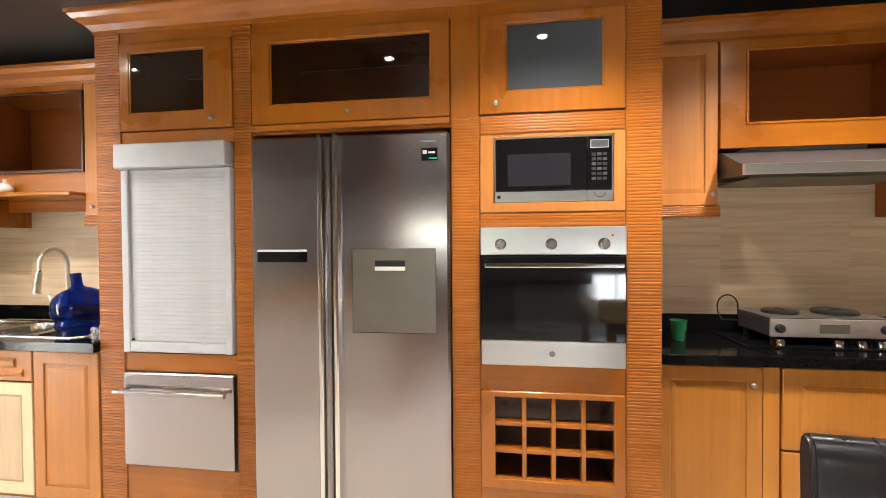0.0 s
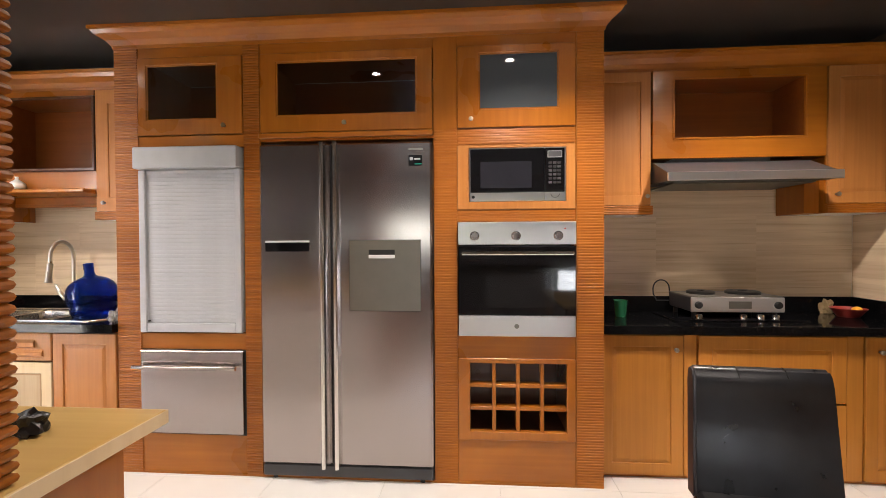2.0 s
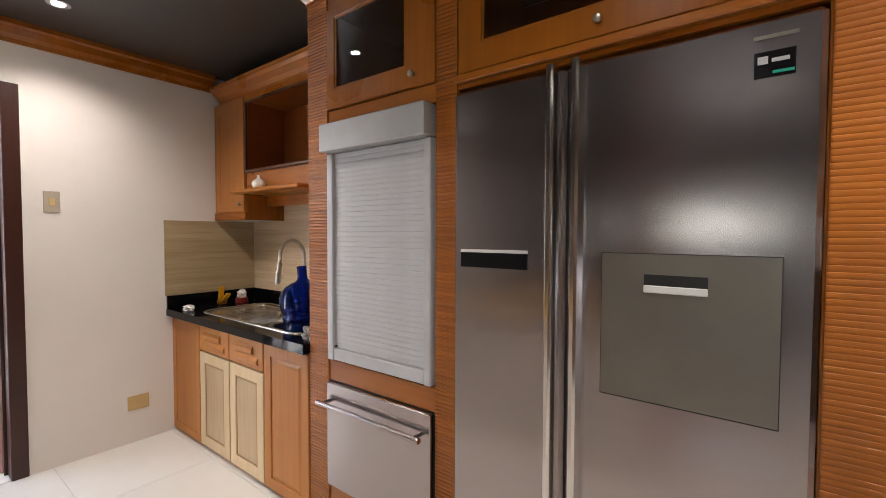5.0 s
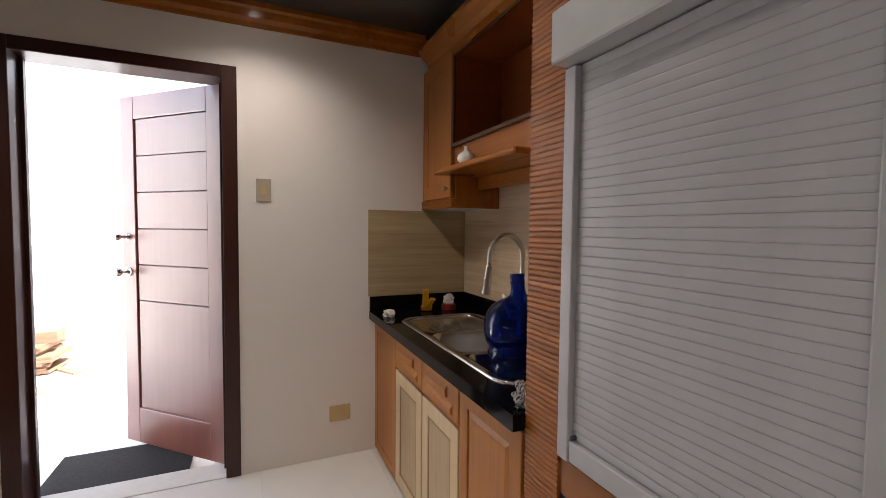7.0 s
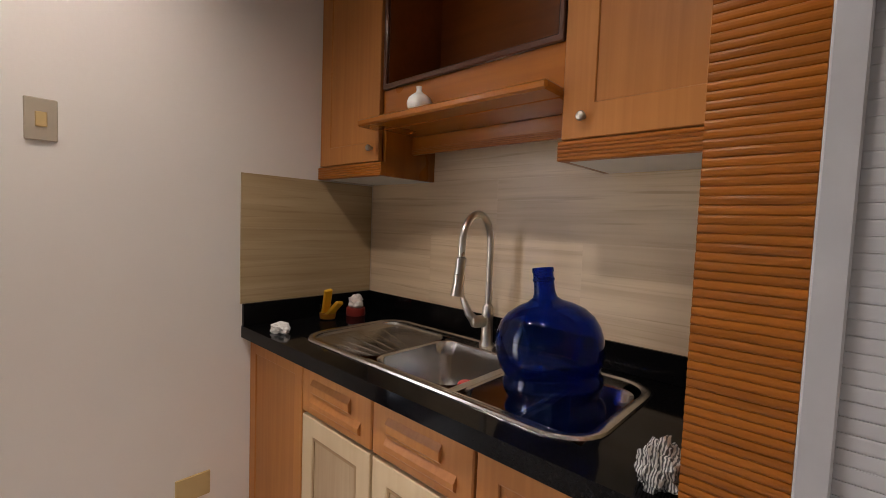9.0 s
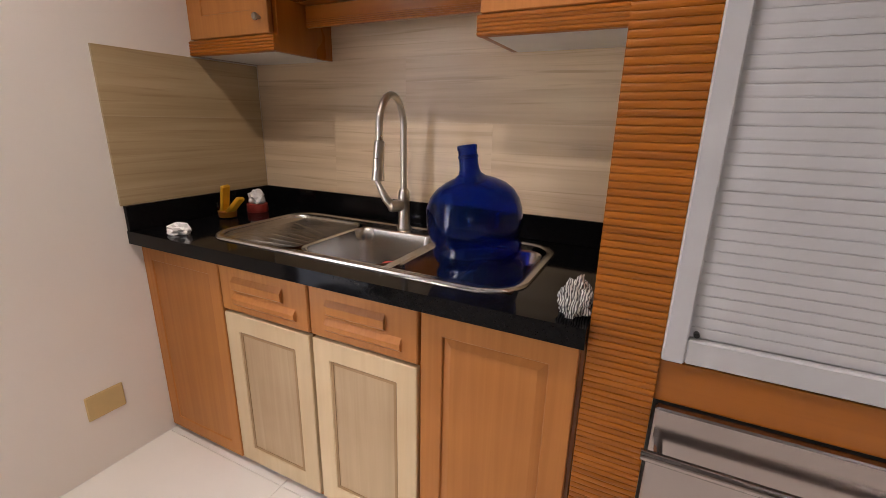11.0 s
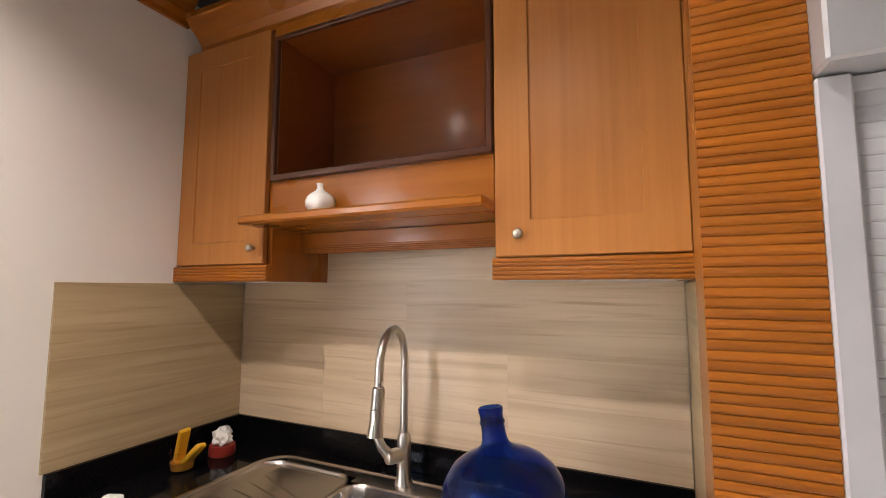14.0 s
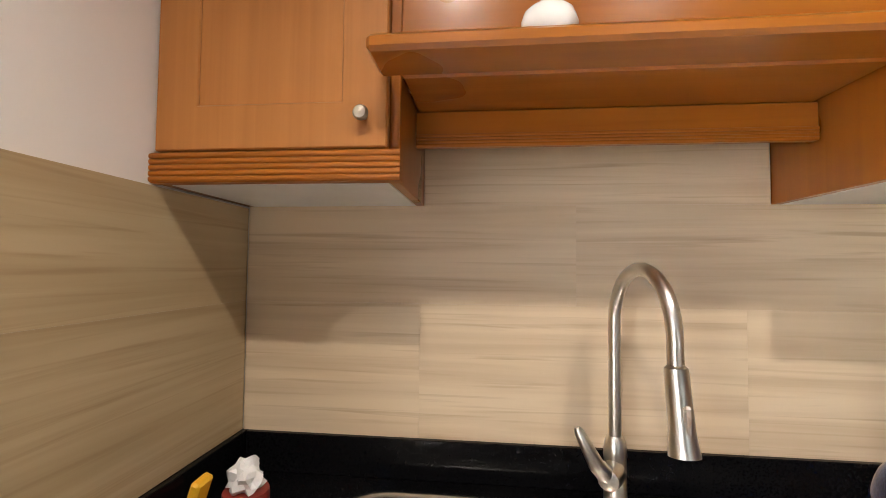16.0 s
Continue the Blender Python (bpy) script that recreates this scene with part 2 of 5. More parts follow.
def tile_material(name, c1, c2):
    """Travertine-look wall tile: broad pale bands, with thin darker veins that waver along them."""
    m, n, l, b = nodes_of(name)
    setp(b, rough=0.34)
    tc = n.new("ShaderNodeTexCoord")
    oi = n.new("ShaderNodeObjectInfo")
    mul = n.new("ShaderNodeMath")
    mul.operation = "MULTIPLY"
    mul.inputs[1].default_value = 40
    l.new(oi.outputs["Random"], mul.inputs[0])

    def bands(scale, detail, distortion, lo, hi):
        sc = n.new("ShaderNodeVectorMath")
        sc.operation = "MULTIPLY_ADD"
        sc.inputs[1].default_value = scale
        l.new(tc.outputs["Object"], sc.inputs[0])
        l.new(mul.outputs[0], sc.inputs[2])
        nz = n.new("ShaderNodeTexNoise")
        nz.inputs["Scale"].default_value, nz.inputs["Detail"].default_value, nz.inputs["Distortion"].default_value = 1.0, detail, distortion
        l.new(sc.outputs[0], nz.inputs["Vector"])
        mr = n.new("ShaderNodeMapRange")
        mr.inputs["From Min"].default_value, mr.inputs["From Max"].default_value = lo, hi
        l.new(nz.outputs["Fac"], mr.inputs["Value"])
        return mr.outputs["Result"]

    broad = bands((1.1, 1.1, 26), 6, 0.5, 0.32, 0.62)
    vein = bands((2.0, 2.0, 80), 8, 0.7, 0.28, 0.46)
    mix = n.new("ShaderNodeMix")
    mix.data_type = "RGBA"
    mix.inputs["A"].default_value, mix.inputs["B"].default_value = (*c1, 1), (*c2, 1)
    l.new(broad, mix.inputs["Factor"])
    dark = n.new("ShaderNodeMix")
    dark.data_type = "RGBA"
    dark.inputs["A"].default_value = (c1[0] * 0.9, c1[1] * 0.87, c1[2] * 0.84, 1)
    l.new(mix.outputs["Result"], dark.inputs["B"])
    l.new(vein, dark.inputs["Factor"])
    l.new(dark.outputs["Result"], b.inputs["Base Color"])
    return m


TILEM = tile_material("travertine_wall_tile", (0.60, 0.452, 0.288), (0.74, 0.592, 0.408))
# same tile, darkened: the side returns' weaker light is put into the colour
TILE_SHADED = tile_material("travertine_tile_darkened", (0.40, 0.297, 0.162), (0.505, 0.392, 0.232))

GLASS, gn, gl, gb = nodes_of("cabinet_glass")
setp(gb, color=(0.50, 0.47, 0.44), rough=0.02, trans=1.0, ior=1.45)
GREYPANE, gn, gl, gb = nodes_of("blue_grey_glass")
setp(gb, color=(0.10, 0.115, 0.13), rough=0.02, trans=0.35, ior=1.5)
CLEAR, gn, gl, gb = nodes_of("clear_window_glass")
setp(gb, color=(0.95, 0.97, 0.97), rough=0.0, trans=1.0, ior=1.45)
BLUE, gn, gl, gb = nodes_of("blue_polycarbonate")
setp(gb, color=(0.03, 0.115, 0.56), rough=0.05, trans=0.96, ior=1.3)
LAMPON, gn, gl, gb = nodes_of("lit_lamp")
setp(gb, color=(1.0, 0.95, 0.85), rough=0.5)
gb.inputs["Emission Color"].default_value, gb.inputs["Emission Strength"].default_value = (1, 0.93, 0.82, 1), 14
LEDC, gn, gl, gb = nodes_of("teal_label")
setp(gb, color=(0.02, 0.25, 0.18), rough=0.25)
KEYG = plain("dim_key_print", (0.06, 0.06, 0.064), 0.4)
KEYD = plain("faint_key_print", (0.022, 0.022, 0.024), 0.4)
LABELG = plain("grey_print", (0.35, 0.35, 0.36), 0.4)

# ---- builders ----
def box(bm, x0, x1, y0, y1, z0, z1, bev=0.0015):
    vs = bmesh.ops.create_cube(bm, size=1, matrix=Matrix.Translation(((x0 + x1) / 2, (y0 + y1) / 2, (z0 + z1) / 2)) @ Matrix.Diagonal((x1 - x0, y1 - y0, z1 - z0, 1)))["verts"]
    if bev:
        bmesh.ops.bevel(bm, geom=list({e for v in vs for e in v.link_edges}), offset=bev, segments=1, affect="EDGES")
    return bm


def cyl(bm, a, b, r, seg=16, r2=None):
    a, b = Vector(a), Vector(b)
    m = Matrix.Translation((a + b) / 2) @ (b - a).to_track_quat("Z", "Y").to_matrix().to_4x4()
    bmesh.ops.create_cone(bm, cap_ends=True, segments=seg, radius1=r, radius2=r if r2 is None else r2, depth=(b - a).length, matrix=m)
    return bm


def lathe(bm, profile, m, seg=32):
    """Turn a profile of (radius, height) about the z axis of m."""
    rings = []
    for r, h in profile:
        rings.append([bm.verts.new(m @ Vector((r * math.cos(2 * math.pi * k / seg), r * math.sin(2 * math.pi * k / seg), h))) for k in range(seg)])
    for a, b in zip(rings, rings[1:]):
        for k in range(seg):
            bm.faces.new((a[k], a[(k + 1) % seg], b[(k + 1) % seg], b[k]))
    for ring, flip in ((rings[0], True), (rings[-1], False)):
        if profile[0 if flip else -1][0] > 1e-4:
            bm.faces.new(ring[::-1] if flip else ring)
    bmesh.ops.recalc_face_normals(bm, faces=bm.faces)
    return bm


def tube(bm, pts, r, seg=12):
    """A round tube along a path of points."""
    pts = [Vector(p) for p in pts]
    rings, side = [], None
    for i, p in enumerate(pts):
        t = (pts[min(i + 1, len(pts) - 1)] - pts[max(i - 1, 0)]).normalized()
        side = (Vector((0.31, 0.95, 0.05)) if side is None else side)
        side = (side - t * side.dot(t)).normalized()
        up = t.cross(side)
        rr = r[i] if isinstance(r, (list, tuple)) else r
        rings.append([bm.verts.new(p + rr * (math.cos(2 * math.pi * k / seg) * side + math.sin(2 * math.pi * k / seg) * up)) for k in range(seg)])
    for a, b in zip(rings, rings[1:]):
        for k in range(seg):
            bm.faces.new((a[k], a[(k + 1) % seg], b[(k + 1) % seg], b[k]))
    bm.faces.new(rings[0][::-1])
    bm.faces.new(rings[-1])
    bmesh.ops.recalc_face_normals(bm, faces=bm.faces)
    return bm


def prism(bm, profile, a, b):
    """Extrude a closed (u, z) profile: a and b map u, z to the two ends."""
    r0 = [bm.verts.new(a(u, z)) for u, z in profile]
    r1 = [bm.verts.new(b(u, z)) for u, z in profile]
    n = len(profile)
    for k in range(n):
        bm.faces.new((r0[k], r0[(k + 1) % n], r1[(k + 1) % n], r1[k]))
    bm.faces.new(r0[::-1])
    bm.faces.new(r1)
    bmesh.ops.recalc_face_normals(bm, faces=bm.faces)
    return bm


ORIGIN = {}


def thing(name, loc, label, category, group="", kind=""):
    ob = new(name)
    ob.location = loc
    ob.empty_display_size = 0.05
    ORIGIN[ob] = Vector(loc)
    return tagged(ob, label, category, group, kind)


def part(name, bm, material, parent, label="", smooth=False):
    me = bpy.data.meshes.new(name)
    off = ORIGIN[parent]
    bmesh.ops.translate(bm, verts=bm.verts, vec=-off)
    bm.to_mesh(me)
    bm.free()
    if smooth:
        me.shade_smooth()
        me.set_sharp_from_angle(angle=radians(40))
    me.materials.append(material)
    ob = new(name, me)
    ob.parent = parent
    ORIGIN[ob] = off
    return tagged(ob, label)


def solo(name, bm, material, label, category, kind="", loc=(0, 0, 0), smooth=False, group=""):
    """A thing that is one mesh."""
    me = bpy.data.meshes.new(name)
    bmesh.ops.translate(bm, verts=bm.verts, vec=-Vector(loc))
    bm.to_mesh(me)
    bm.free()
    if smooth:
        me.shade_smooth()
        me.set_sharp_from_angle(angle=radians(40))
    me.materials.append(material)
    ob = new(name, me)
    ob.location = loc
    ORIGIN[ob] = Vector(loc)
    return tagged(ob, label, category, group, kind)


def B(*a, **k):
    return box(bmesh.new(), *a, **k)


def boxes(rows, bev=0.0015):
    bm = bmesh.new()
    for r in rows:
        box(bm, *r, bev=bev)
    return bm


def pieces(name, bm, material, parent, places):
    """Alike pieces that share one mesh, under one parent; places are offsets from the first."""
    first = part(name, bm, material, parent)
    for p in places:
        o = first.copy()
        scene.collection.objects.link(o)
        o.location = p
    return first


def knob(parent, x, y, z):
    bm = bmesh.new()
    lathe(bm, [(0.006, 0), (0.006, 0.008), (0.011, 0.014), (0.0125, 0.02), (0.0095, 0.025), (0.0, 0.027)], pose(x, y, z, 90, 0, 0), 16)
    return part("knob", bm, KNOBM, parent, "small nickel knob", smooth=True)


def frame_bm(x0, x1, z0, z1, gx0, gx1, gz0, gz1, y0, y1, bev=0.0025):
    """A picture frame in one piece, outer and inner edges given."""
    bm = bmesh.new()
    rect = lambda a, b, c, d, y: [bm.verts.new(v) for v in ((a, y, c), (b, y, c), (b, y, d), (a, y, d))]
    rings = [rect(x0, x1, z0, z1, y0), rect(gx0, gx1, gz0, gz1, y0), rect(gx0, gx1, gz0, gz1, y1), rect(x0, x1, z0, z1, y1)]
    for a, b in zip(rings, rings[1:] + rings[:1]):
        for k in range(4):
            bm.faces.new((a[k], a[(k + 1) % 4], b[(k + 1) % 4], b[k]))
    bmesh.ops.recalc_face_normals(bm, faces=bm.faces)
    if bev:
        bmesh.ops.bevel(bm, geom=[e for e in bm.edges if e.calc_face_angle(0) > 1], offset=bev, segments=1, affect="EDGES")
    return bm


def panel_door(parent, x0, x1, z0, z1, y, mat=DOORW, rail=0.06, th=0.02, knob_at=None, name="door", raised=True, panel_mat=None):
    """A framed door with its front at y: stiles and rails, and a panel whose centre is raised."""
    g = 0.0015
    x0, x1, z0, z1 = x0 + g, x1 - g, z0 + g, z1 - g
    bm = frame_bm(x0, x1, z0, z1, x0 + rail, x1 - rail, z0 + rail, z1 - rail, y, y + th)
    d = part(name, bm, mat, parent)
    bm = bmesh.new()
    a0, a1, c0, c1 = x0 + rail, x1 - rail, z0 + rail, z1 - rail
    s = 0.022
    yb, yf = y + 0.007, y + (0.0015 if raised else 0.0045)
    if raised:
        vs = [bm.verts.new(v) for v in ((a0, yb, c0), (a1, yb, c0), (a1, yb, c1), (a0, yb, c1), (a0 + s, yf, c0 + s), (a1 - s, yf, c0 + s), (a1 - s, yf, c1 - s), (a0 + s, yf, c1 - s),
                                        (a0, y + th - 0.002, c0), (a1, y + th - 0.002, c0), (a1, y + th - 0.002, c1), (a0, y + th - 0.002, c1))]
        for f in ((4, 5, 6, 7), (0, 1, 5, 4), (1, 2, 6, 5), (2, 3, 7, 6), (3, 0, 4, 7), (8, 9, 1, 0), (9, 10, 2, 1), (10, 11, 3, 2), (11, 8, 0, 3), (11, 10, 9, 8)):
            bm.faces.new([vs[i] for i in f])
        bmesh.ops.recalc_face_normals(bm, faces=bm.faces)
    else:
        box(bm, a0, a1, yf, y + th - 0.002, c0, c1, bev=0)
    part("panel", bm, panel_mat or mat, d)
    if knob_at:
        knob(d, knob_at[0], y, knob_at[1])
    return d


def rib_bm(x0, x1, y, z, pitch, seed=0, bm=None, depth=0.24):
    """One hand-cut rib across, its back at y, a little wavy in height and depth."""
    bm, n = bm or bmesh.new(), 5
    m = max(2, min(9, round((x1 - x0) / 0.016)))
    rows = []
    for i in range(m + 1):
        x = x0 + (x1 - x0) * i / m
        w = noise.noise(Vector((x * 22, seed * 3.7, 1.3)))
        h = noise.noise(Vector((x * 15, seed * 5.1, 7.7)))
        rows.append([bm.verts.new((x, y - pitch * depth * (1 + 0.5 * h) * math.sin(math.pi * k / n), z + pitch * (0.49 * math.cos(math.pi * k / n) + 0.09 * w * math.sin(math.pi * k / n)))) for k in range(n + 1)])
    for a, b in zip(rows, rows[1:]):
        for k in range(n):
            bm.faces.new((a[k], a[k + 1], b[k + 1], b[k]))
    bm.faces.new(rows[0][::-1])
    bm.faces.new(rows[-1])
    return bm


def ribs(parent, x0, x1, y, z0, z1, pitch=0.0138, joined=False, depth=0.24):
    n = max(1, round((z1 - z0) / pitch))
    p = (z1 - z0) / n
    if joined:
        bm = bmesh.new()
        for k in range(n):
            rib_bm(x0, x1, y, z0 + p * (k + 0.5), p, k % 11, bm, depth)
        bmesh.ops.recalc_face_normals(bm, faces=bm.faces)
        return tagged(part("ribs", bm, RIB, parent), kind="stuff")
    for v in range(min(5, n)):
        bm = rib_bm(x0, x1, y, z0 + p * (v + 0.5), p, v, None, depth)
        bmesh.ops.recalc_face_normals(bm, faces=bm.faces)
        pieces("rib", bm, RIB, parent, [(0, 0, k * p) for k in range(5, n - v, 5)])

# ---- structure ----
XW, YB, XR, YS = -3.343, 2.637, 2.434, -3.2
T = 0.15
DY0, DY1, DZ = 0.397, 1.339, 2.10          # the door's frame in the left wall

def structure(name, bm, mat, label, category):
    return solo(name, bm, mat, label, category, "structure")


structure("wall_west", boxes([(XW - T, XW, YS - T, DY0, 0, CEIL), (XW - T, XW, DY1, YB + T, 0, CEIL), (XW - T, XW, DY0, DY1, DZ, CEIL)], 0), PAINT, "warm white painted wall with a door opening", "wall")
structure("wall_north", B(XW, XR, YB, YB + T, 0, CEIL, bev=0), PAINT, "painted wall behind the kitchen cabinets", "wall")
structure("wall_east", B(XR, XR + T, YS - T, YB + T, 0, CEIL, bev=0), TAN, "brown painted side wall", "wall")
WA, WB = (-1.65, -0.25, 1.28, 1.62), (1.5, 2.3, 0.25, 0.8)
structure("wall_south", boxes([(XW, WA[0], YS - T, YS, 0, CEIL), (WA[1], WB[0], YS - T, YS, 0, CEIL), (WB[1], XR, YS - T, YS, 0, CEIL),
                               (WA[0], WA[1], YS - T, YS, 0, WA[2]), (WA[0], WA[1], YS - T, YS, WA[3], CEIL),
                               (WB[0], WB[1], YS - T, YS, 0, WB[2]), (WB[0], WB[1], YS - T, YS, WB[3], CEIL)], 0), TAN, "brown painted back wall with two windows", "wall")
structure("ceiling", B(XW - T, XR + T, YS - T, YB + T, CEIL, CEIL + 0.12, bev=0), CEILM, "charcoal painted ceiling", "ceiling")
for i, (a, b, c, d) in enumerate((WA, WB)):
    w = thing("window_%d" % (i + 1), (a, YS - 0.08, c), "white framed window in the back wall", "window", kind="structure")
    part("window_frame", boxes([(a, b, YS - 0.1, YS - 0.04, c, c + 0.04), (a, b, YS - 0.1, YS - 0.04, d - 0.04, d), (a, a + 0.04, YS - 0.1, YS - 0.04, c + 0.04, d - 0.04),
                                (b - 0.04, b, YS - 0.1, YS - 0.04, c + 0.04, d - 0.04), ((a + b) / 2 - 0.02, (a + b) / 2 + 0.02, YS - 0.1, YS - 0.04, c + 0.04, d - 0.04)]), ALU, w)
    for x0, x1 in ((a + 0.04, (a + b) / 2 - 0.02), ((a + b) / 2 + 0.02, b - 0.04)):
        part("pane", B(x0, x1, YS - 0.073, YS - 0.068, c + 0.04, d - 0.04, bev=0), CLEAR, w).visible_shadow = False

# wood moulding under the ceiling
def crown(x0, x1, y, zt, h=0.1, out=0.07, ends=True):
    prof = [(0, zt - h), (-0.006, zt - h), (-0.010, zt - h * 0.82), (-out * 0.35, zt - h * 0.6), (-out * 0.75, zt - h * 0.38), (-out * 0.9, zt - h * 0.2), (-out, zt - h * 0.17), (-out, zt), (0, zt)]
    bm = bmesh.new()
    prism(bm, prof, lambda u, z: (x0 + (u if ends else 0), y + u, z), lambda u, z: (x1 - (u if ends else 0), y + u, z))
    return bm


bm = bmesh.new()
prism(bm, [(0, 2.31), (0.012, 2.31), (0.016, 2.33), (0.03, 2.35), (0.035, 2.385), (0.05, 2.395), (0.05, CEIL), (0, CEIL)], lambda u, z: (XW + u, YS, z), lambda u, z: (XW + u, 2.34, z))
structure("trim_west", bm, HONEY, "honey wood moulding along the ceiling", "moulding")

# floor: pale tiles on a bed of grout
floor = structure("floor", B(XW, XR, YS, YB, -0.12, -0.004, bev=0), GROUT, "white glossy ceramic tile floor", "floor")
structure("ground", B(-60, 60, -60, 60, -0.3, -0.13, bev=0), OUTFLOOR, "pale paved ground outside", "ground")

# ---- the doorway ----
fr = thing("door_frame", (XW, 0.9, 0), "dark stained wooden door frame", "door frame", kind="structure")
XO = XW - T
part("jamb", boxes([(XO - 0.01, XW + 0.012, DY1 - 0.07, DY1, 0, DZ)], 0.003), JAMB, fr)
part("jamb", boxes([(XO - 0.01, XW + 0.012, DY0, DY0 + 0.07, 0, DZ)], 0.003), JAMB, fr)
part("lintel", boxes([(XO - 0.01, XW + 0.012, DY0 + 0.07, DY1 - 0.07, DZ - 0.06, DZ)], 0.003), JAMB, fr)
part("door_stop", boxes([(XO + 0.04, XO + 0.06, DY1 - 0.085, DY1 - 0.07, 0, DZ - 0.06), (XO + 0.04, XO + 0.06, DY0 + 0.07, DY0 + 0.085, 0, DZ - 0.06)]), JAMB, fr)
part("threshold", B(XO - 0.01, XW, DY0 + 0.07, DY1 - 0.07, -0.02, 0.004), GROUT, fr)

# the leaf stands half open, outwards; local x runs from the hinge to the free edge, local y faces the room
LEAF = thing("door_1", (0, 0, 0), "open mahogany door with plank grooves and two steel locks", "door", kind="structure")
LW, LH = 0.775, 2.045
part("stile", B(0, 0.10, -0.038, 0, 0.01, LH, bev=0.003), MAHOG, LEAF)
part("stile", B(LW - 0.11, LW, -0.038, 0, 0.01, LH, bev=0.003), MAHOG, LEAF)
part("rail", B(0.10, LW - 0.11, -0.038, 0, LH - 0.13, LH, bev=0.003), MAHOG, LEAF)
part("rail", B(0.10, LW - 0.11, -0.038, 0, 0.01, 0.22, bev=0.003), MAHOG, LEAF)
ph, pz = 0.21, LH - 0.13 - 5 * 0.21
part("plank", B(0.103, LW - 0.122, -0.03, -0.006, 0.222, pz - 0.004, bev=0.003), MAHOG, LEAF)
pieces("plank", B(0.103, LW - 0.122, -0.03, -0.006, pz, pz + ph - 0.004, bev=0.003), MAHOG, LEAF, [(0, 0, k * ph) for k in range(1, 5)])
part("backing", B(0.10, LW - 0.11, -0.033, -0.029, 0.22, LH - 0.13, bev=0), EDGE, LEAF)
for zz, r in ((1.235, 0.022), (1.03, 0.028)):
    bm = bmesh.new()
    lathe(bm, [(r, 0), (r, 0.006), (r * 0.6, 0.012), (0.010, 0.02), (0.010, 0.045), (r * 0.8, 0.05), (r, 0.065), (r * 0.7, 0.078), (0, 0.08)], pose(LW - 0.05, 0, zz, -90, 0, 0), 18)
    lathe(bm, [(r, 0), (r, 0.006), (r * 0.6, 0.012), (0.010, 0.02), (0.010, 0.045), (r * 0.8, 0.05), (r, 0.065), (r * 0.7, 0.078), (0, 0.08)], pose(LW - 0.05, -0.038, zz, 90, 0, 0), 18)
    box(bm, LW - 0.002, LW + 0.003, -0.03, -0.008, zz - 0.05, zz + 0.05, bev=0)
    part("door_lock", bm, CHROME, LEAF, "round steel door knob", smooth=True)
# hinge line and swing
LEAF.matrix_world = Matrix.Translation((XO + 0.03, DY1 - 0.085, 0)) @ Matrix(((-0.70, 0.714, 0, 0), (-0.714, -0.70, 0, 0), (0, 0, 1, 0), (0, 0, 0, 1)))

mat_ob = solo("doormat", B(-3.93, -3.51, 0.42, 1.08, -0.02, -0.006, bev=0.004), MATM, "dark grey doormat on the tiles outside the door", "doormat", loc=(-3.7, 0.75, -0.02))
out = structure("pavement", B(-6.3, XO - 0.011, -3.5, 3.5, -0.12, -0.026, bev=0), OUTFLOOR, "pale paved yard outside the door", "pavement")
structure("yard_wall_far", B(-6.45, -6.2, -6, 5, -0.13, 3.0, bev=0), WHITEPAINT, "white painted yard wall", "wall")
# south wall is unseen, added so the open leaf reflects a bright surface
structure("yard_wall_south", B(-6.2, XO - 0.001, -2.8, -2.6, -0.13, 3.0, bev=0), WHITEPAINT, "white painted yard wall", "wall")
structure("yard_wall_side", B(-6.2, XO, 2.2, 2.4, -0.13, 3.0, bev=0), WHITEPAINT, "white painted yard wall", "wall")


def stack_of_boards():
    rnd = random.Random(4)
    t = thing("board_stack", (-5.92, -0.47, -0.026), "stack of flattened brown cardboard and boards on the paving", "cardboard")
    z = -0.026
    for k in range(11):
        h = rnd.uniform(0.016, 0.03)
        bm = B(-0.2, 0.2, -0.2 - rnd.uniform(-0.05, 0.06), 0.2 + rnd.uniform(-0.08, 0.08), 0, h, bev=0.002)
        bmesh.ops.transform(bm, matrix=pose(-5.93 + rnd.uniform(-0.03, 0.03), -0.47 + rnd.uniform(-0.03, 0.03), z, 0, 0, rnd.uniform(-14, 14)), verts=bm.verts)
        part("board", bm, CARD, t)
        z += h
    bm = B(-0.14, 0.14, -0.18, 0.18, 0, 0.10, bev=0.002)
    bmesh.ops.transform(bm, matrix=pose(-5.96, -0.42, z, 0, 0, 6), verts=bm.verts)
    part("carton", bm, CARD, t)
    for x, y, r in ((-5.35, -0.24, 36), (-5.82, -0.17, 43)):
        bm = B(-0.2, 0.2, -0.035, 0.035, 0, 0.02, bev=0.002)
        bmesh.ops.transform(bm, matrix=pose(x, y, -0.026, 0, 0, r), verts=bm.verts)
        solo("loose_board", bm, CARD, "loose brown board lying on the paving", "board", loc=(x, y, -0.026))


stack_of_boards()

# ---- wall plates ----
sw = thing("light_switch", (XW, 1.46, 1.49), "yellowed wall switch plate beside the door", "switch")
part("plate", B(XW, XW + 0.008, 1.424, 1.496, 1.432, 1.55, bev=0.003), IVORY, sw)
part("rocker", B(XW + 0.007, XW + 0.013, 1.447, 1.473, 1.47, 1.512, bev=0.002), PLATE, sw)
so = thing("wall_socket", (XW, 1.85, 0.24), "yellowed wall socket plate above the floor", "socket")
part("plate", B(XW, XW + 0.008, 1.792, 1.908, 0.205, 0.295, bev=0.003), PLATE, so)

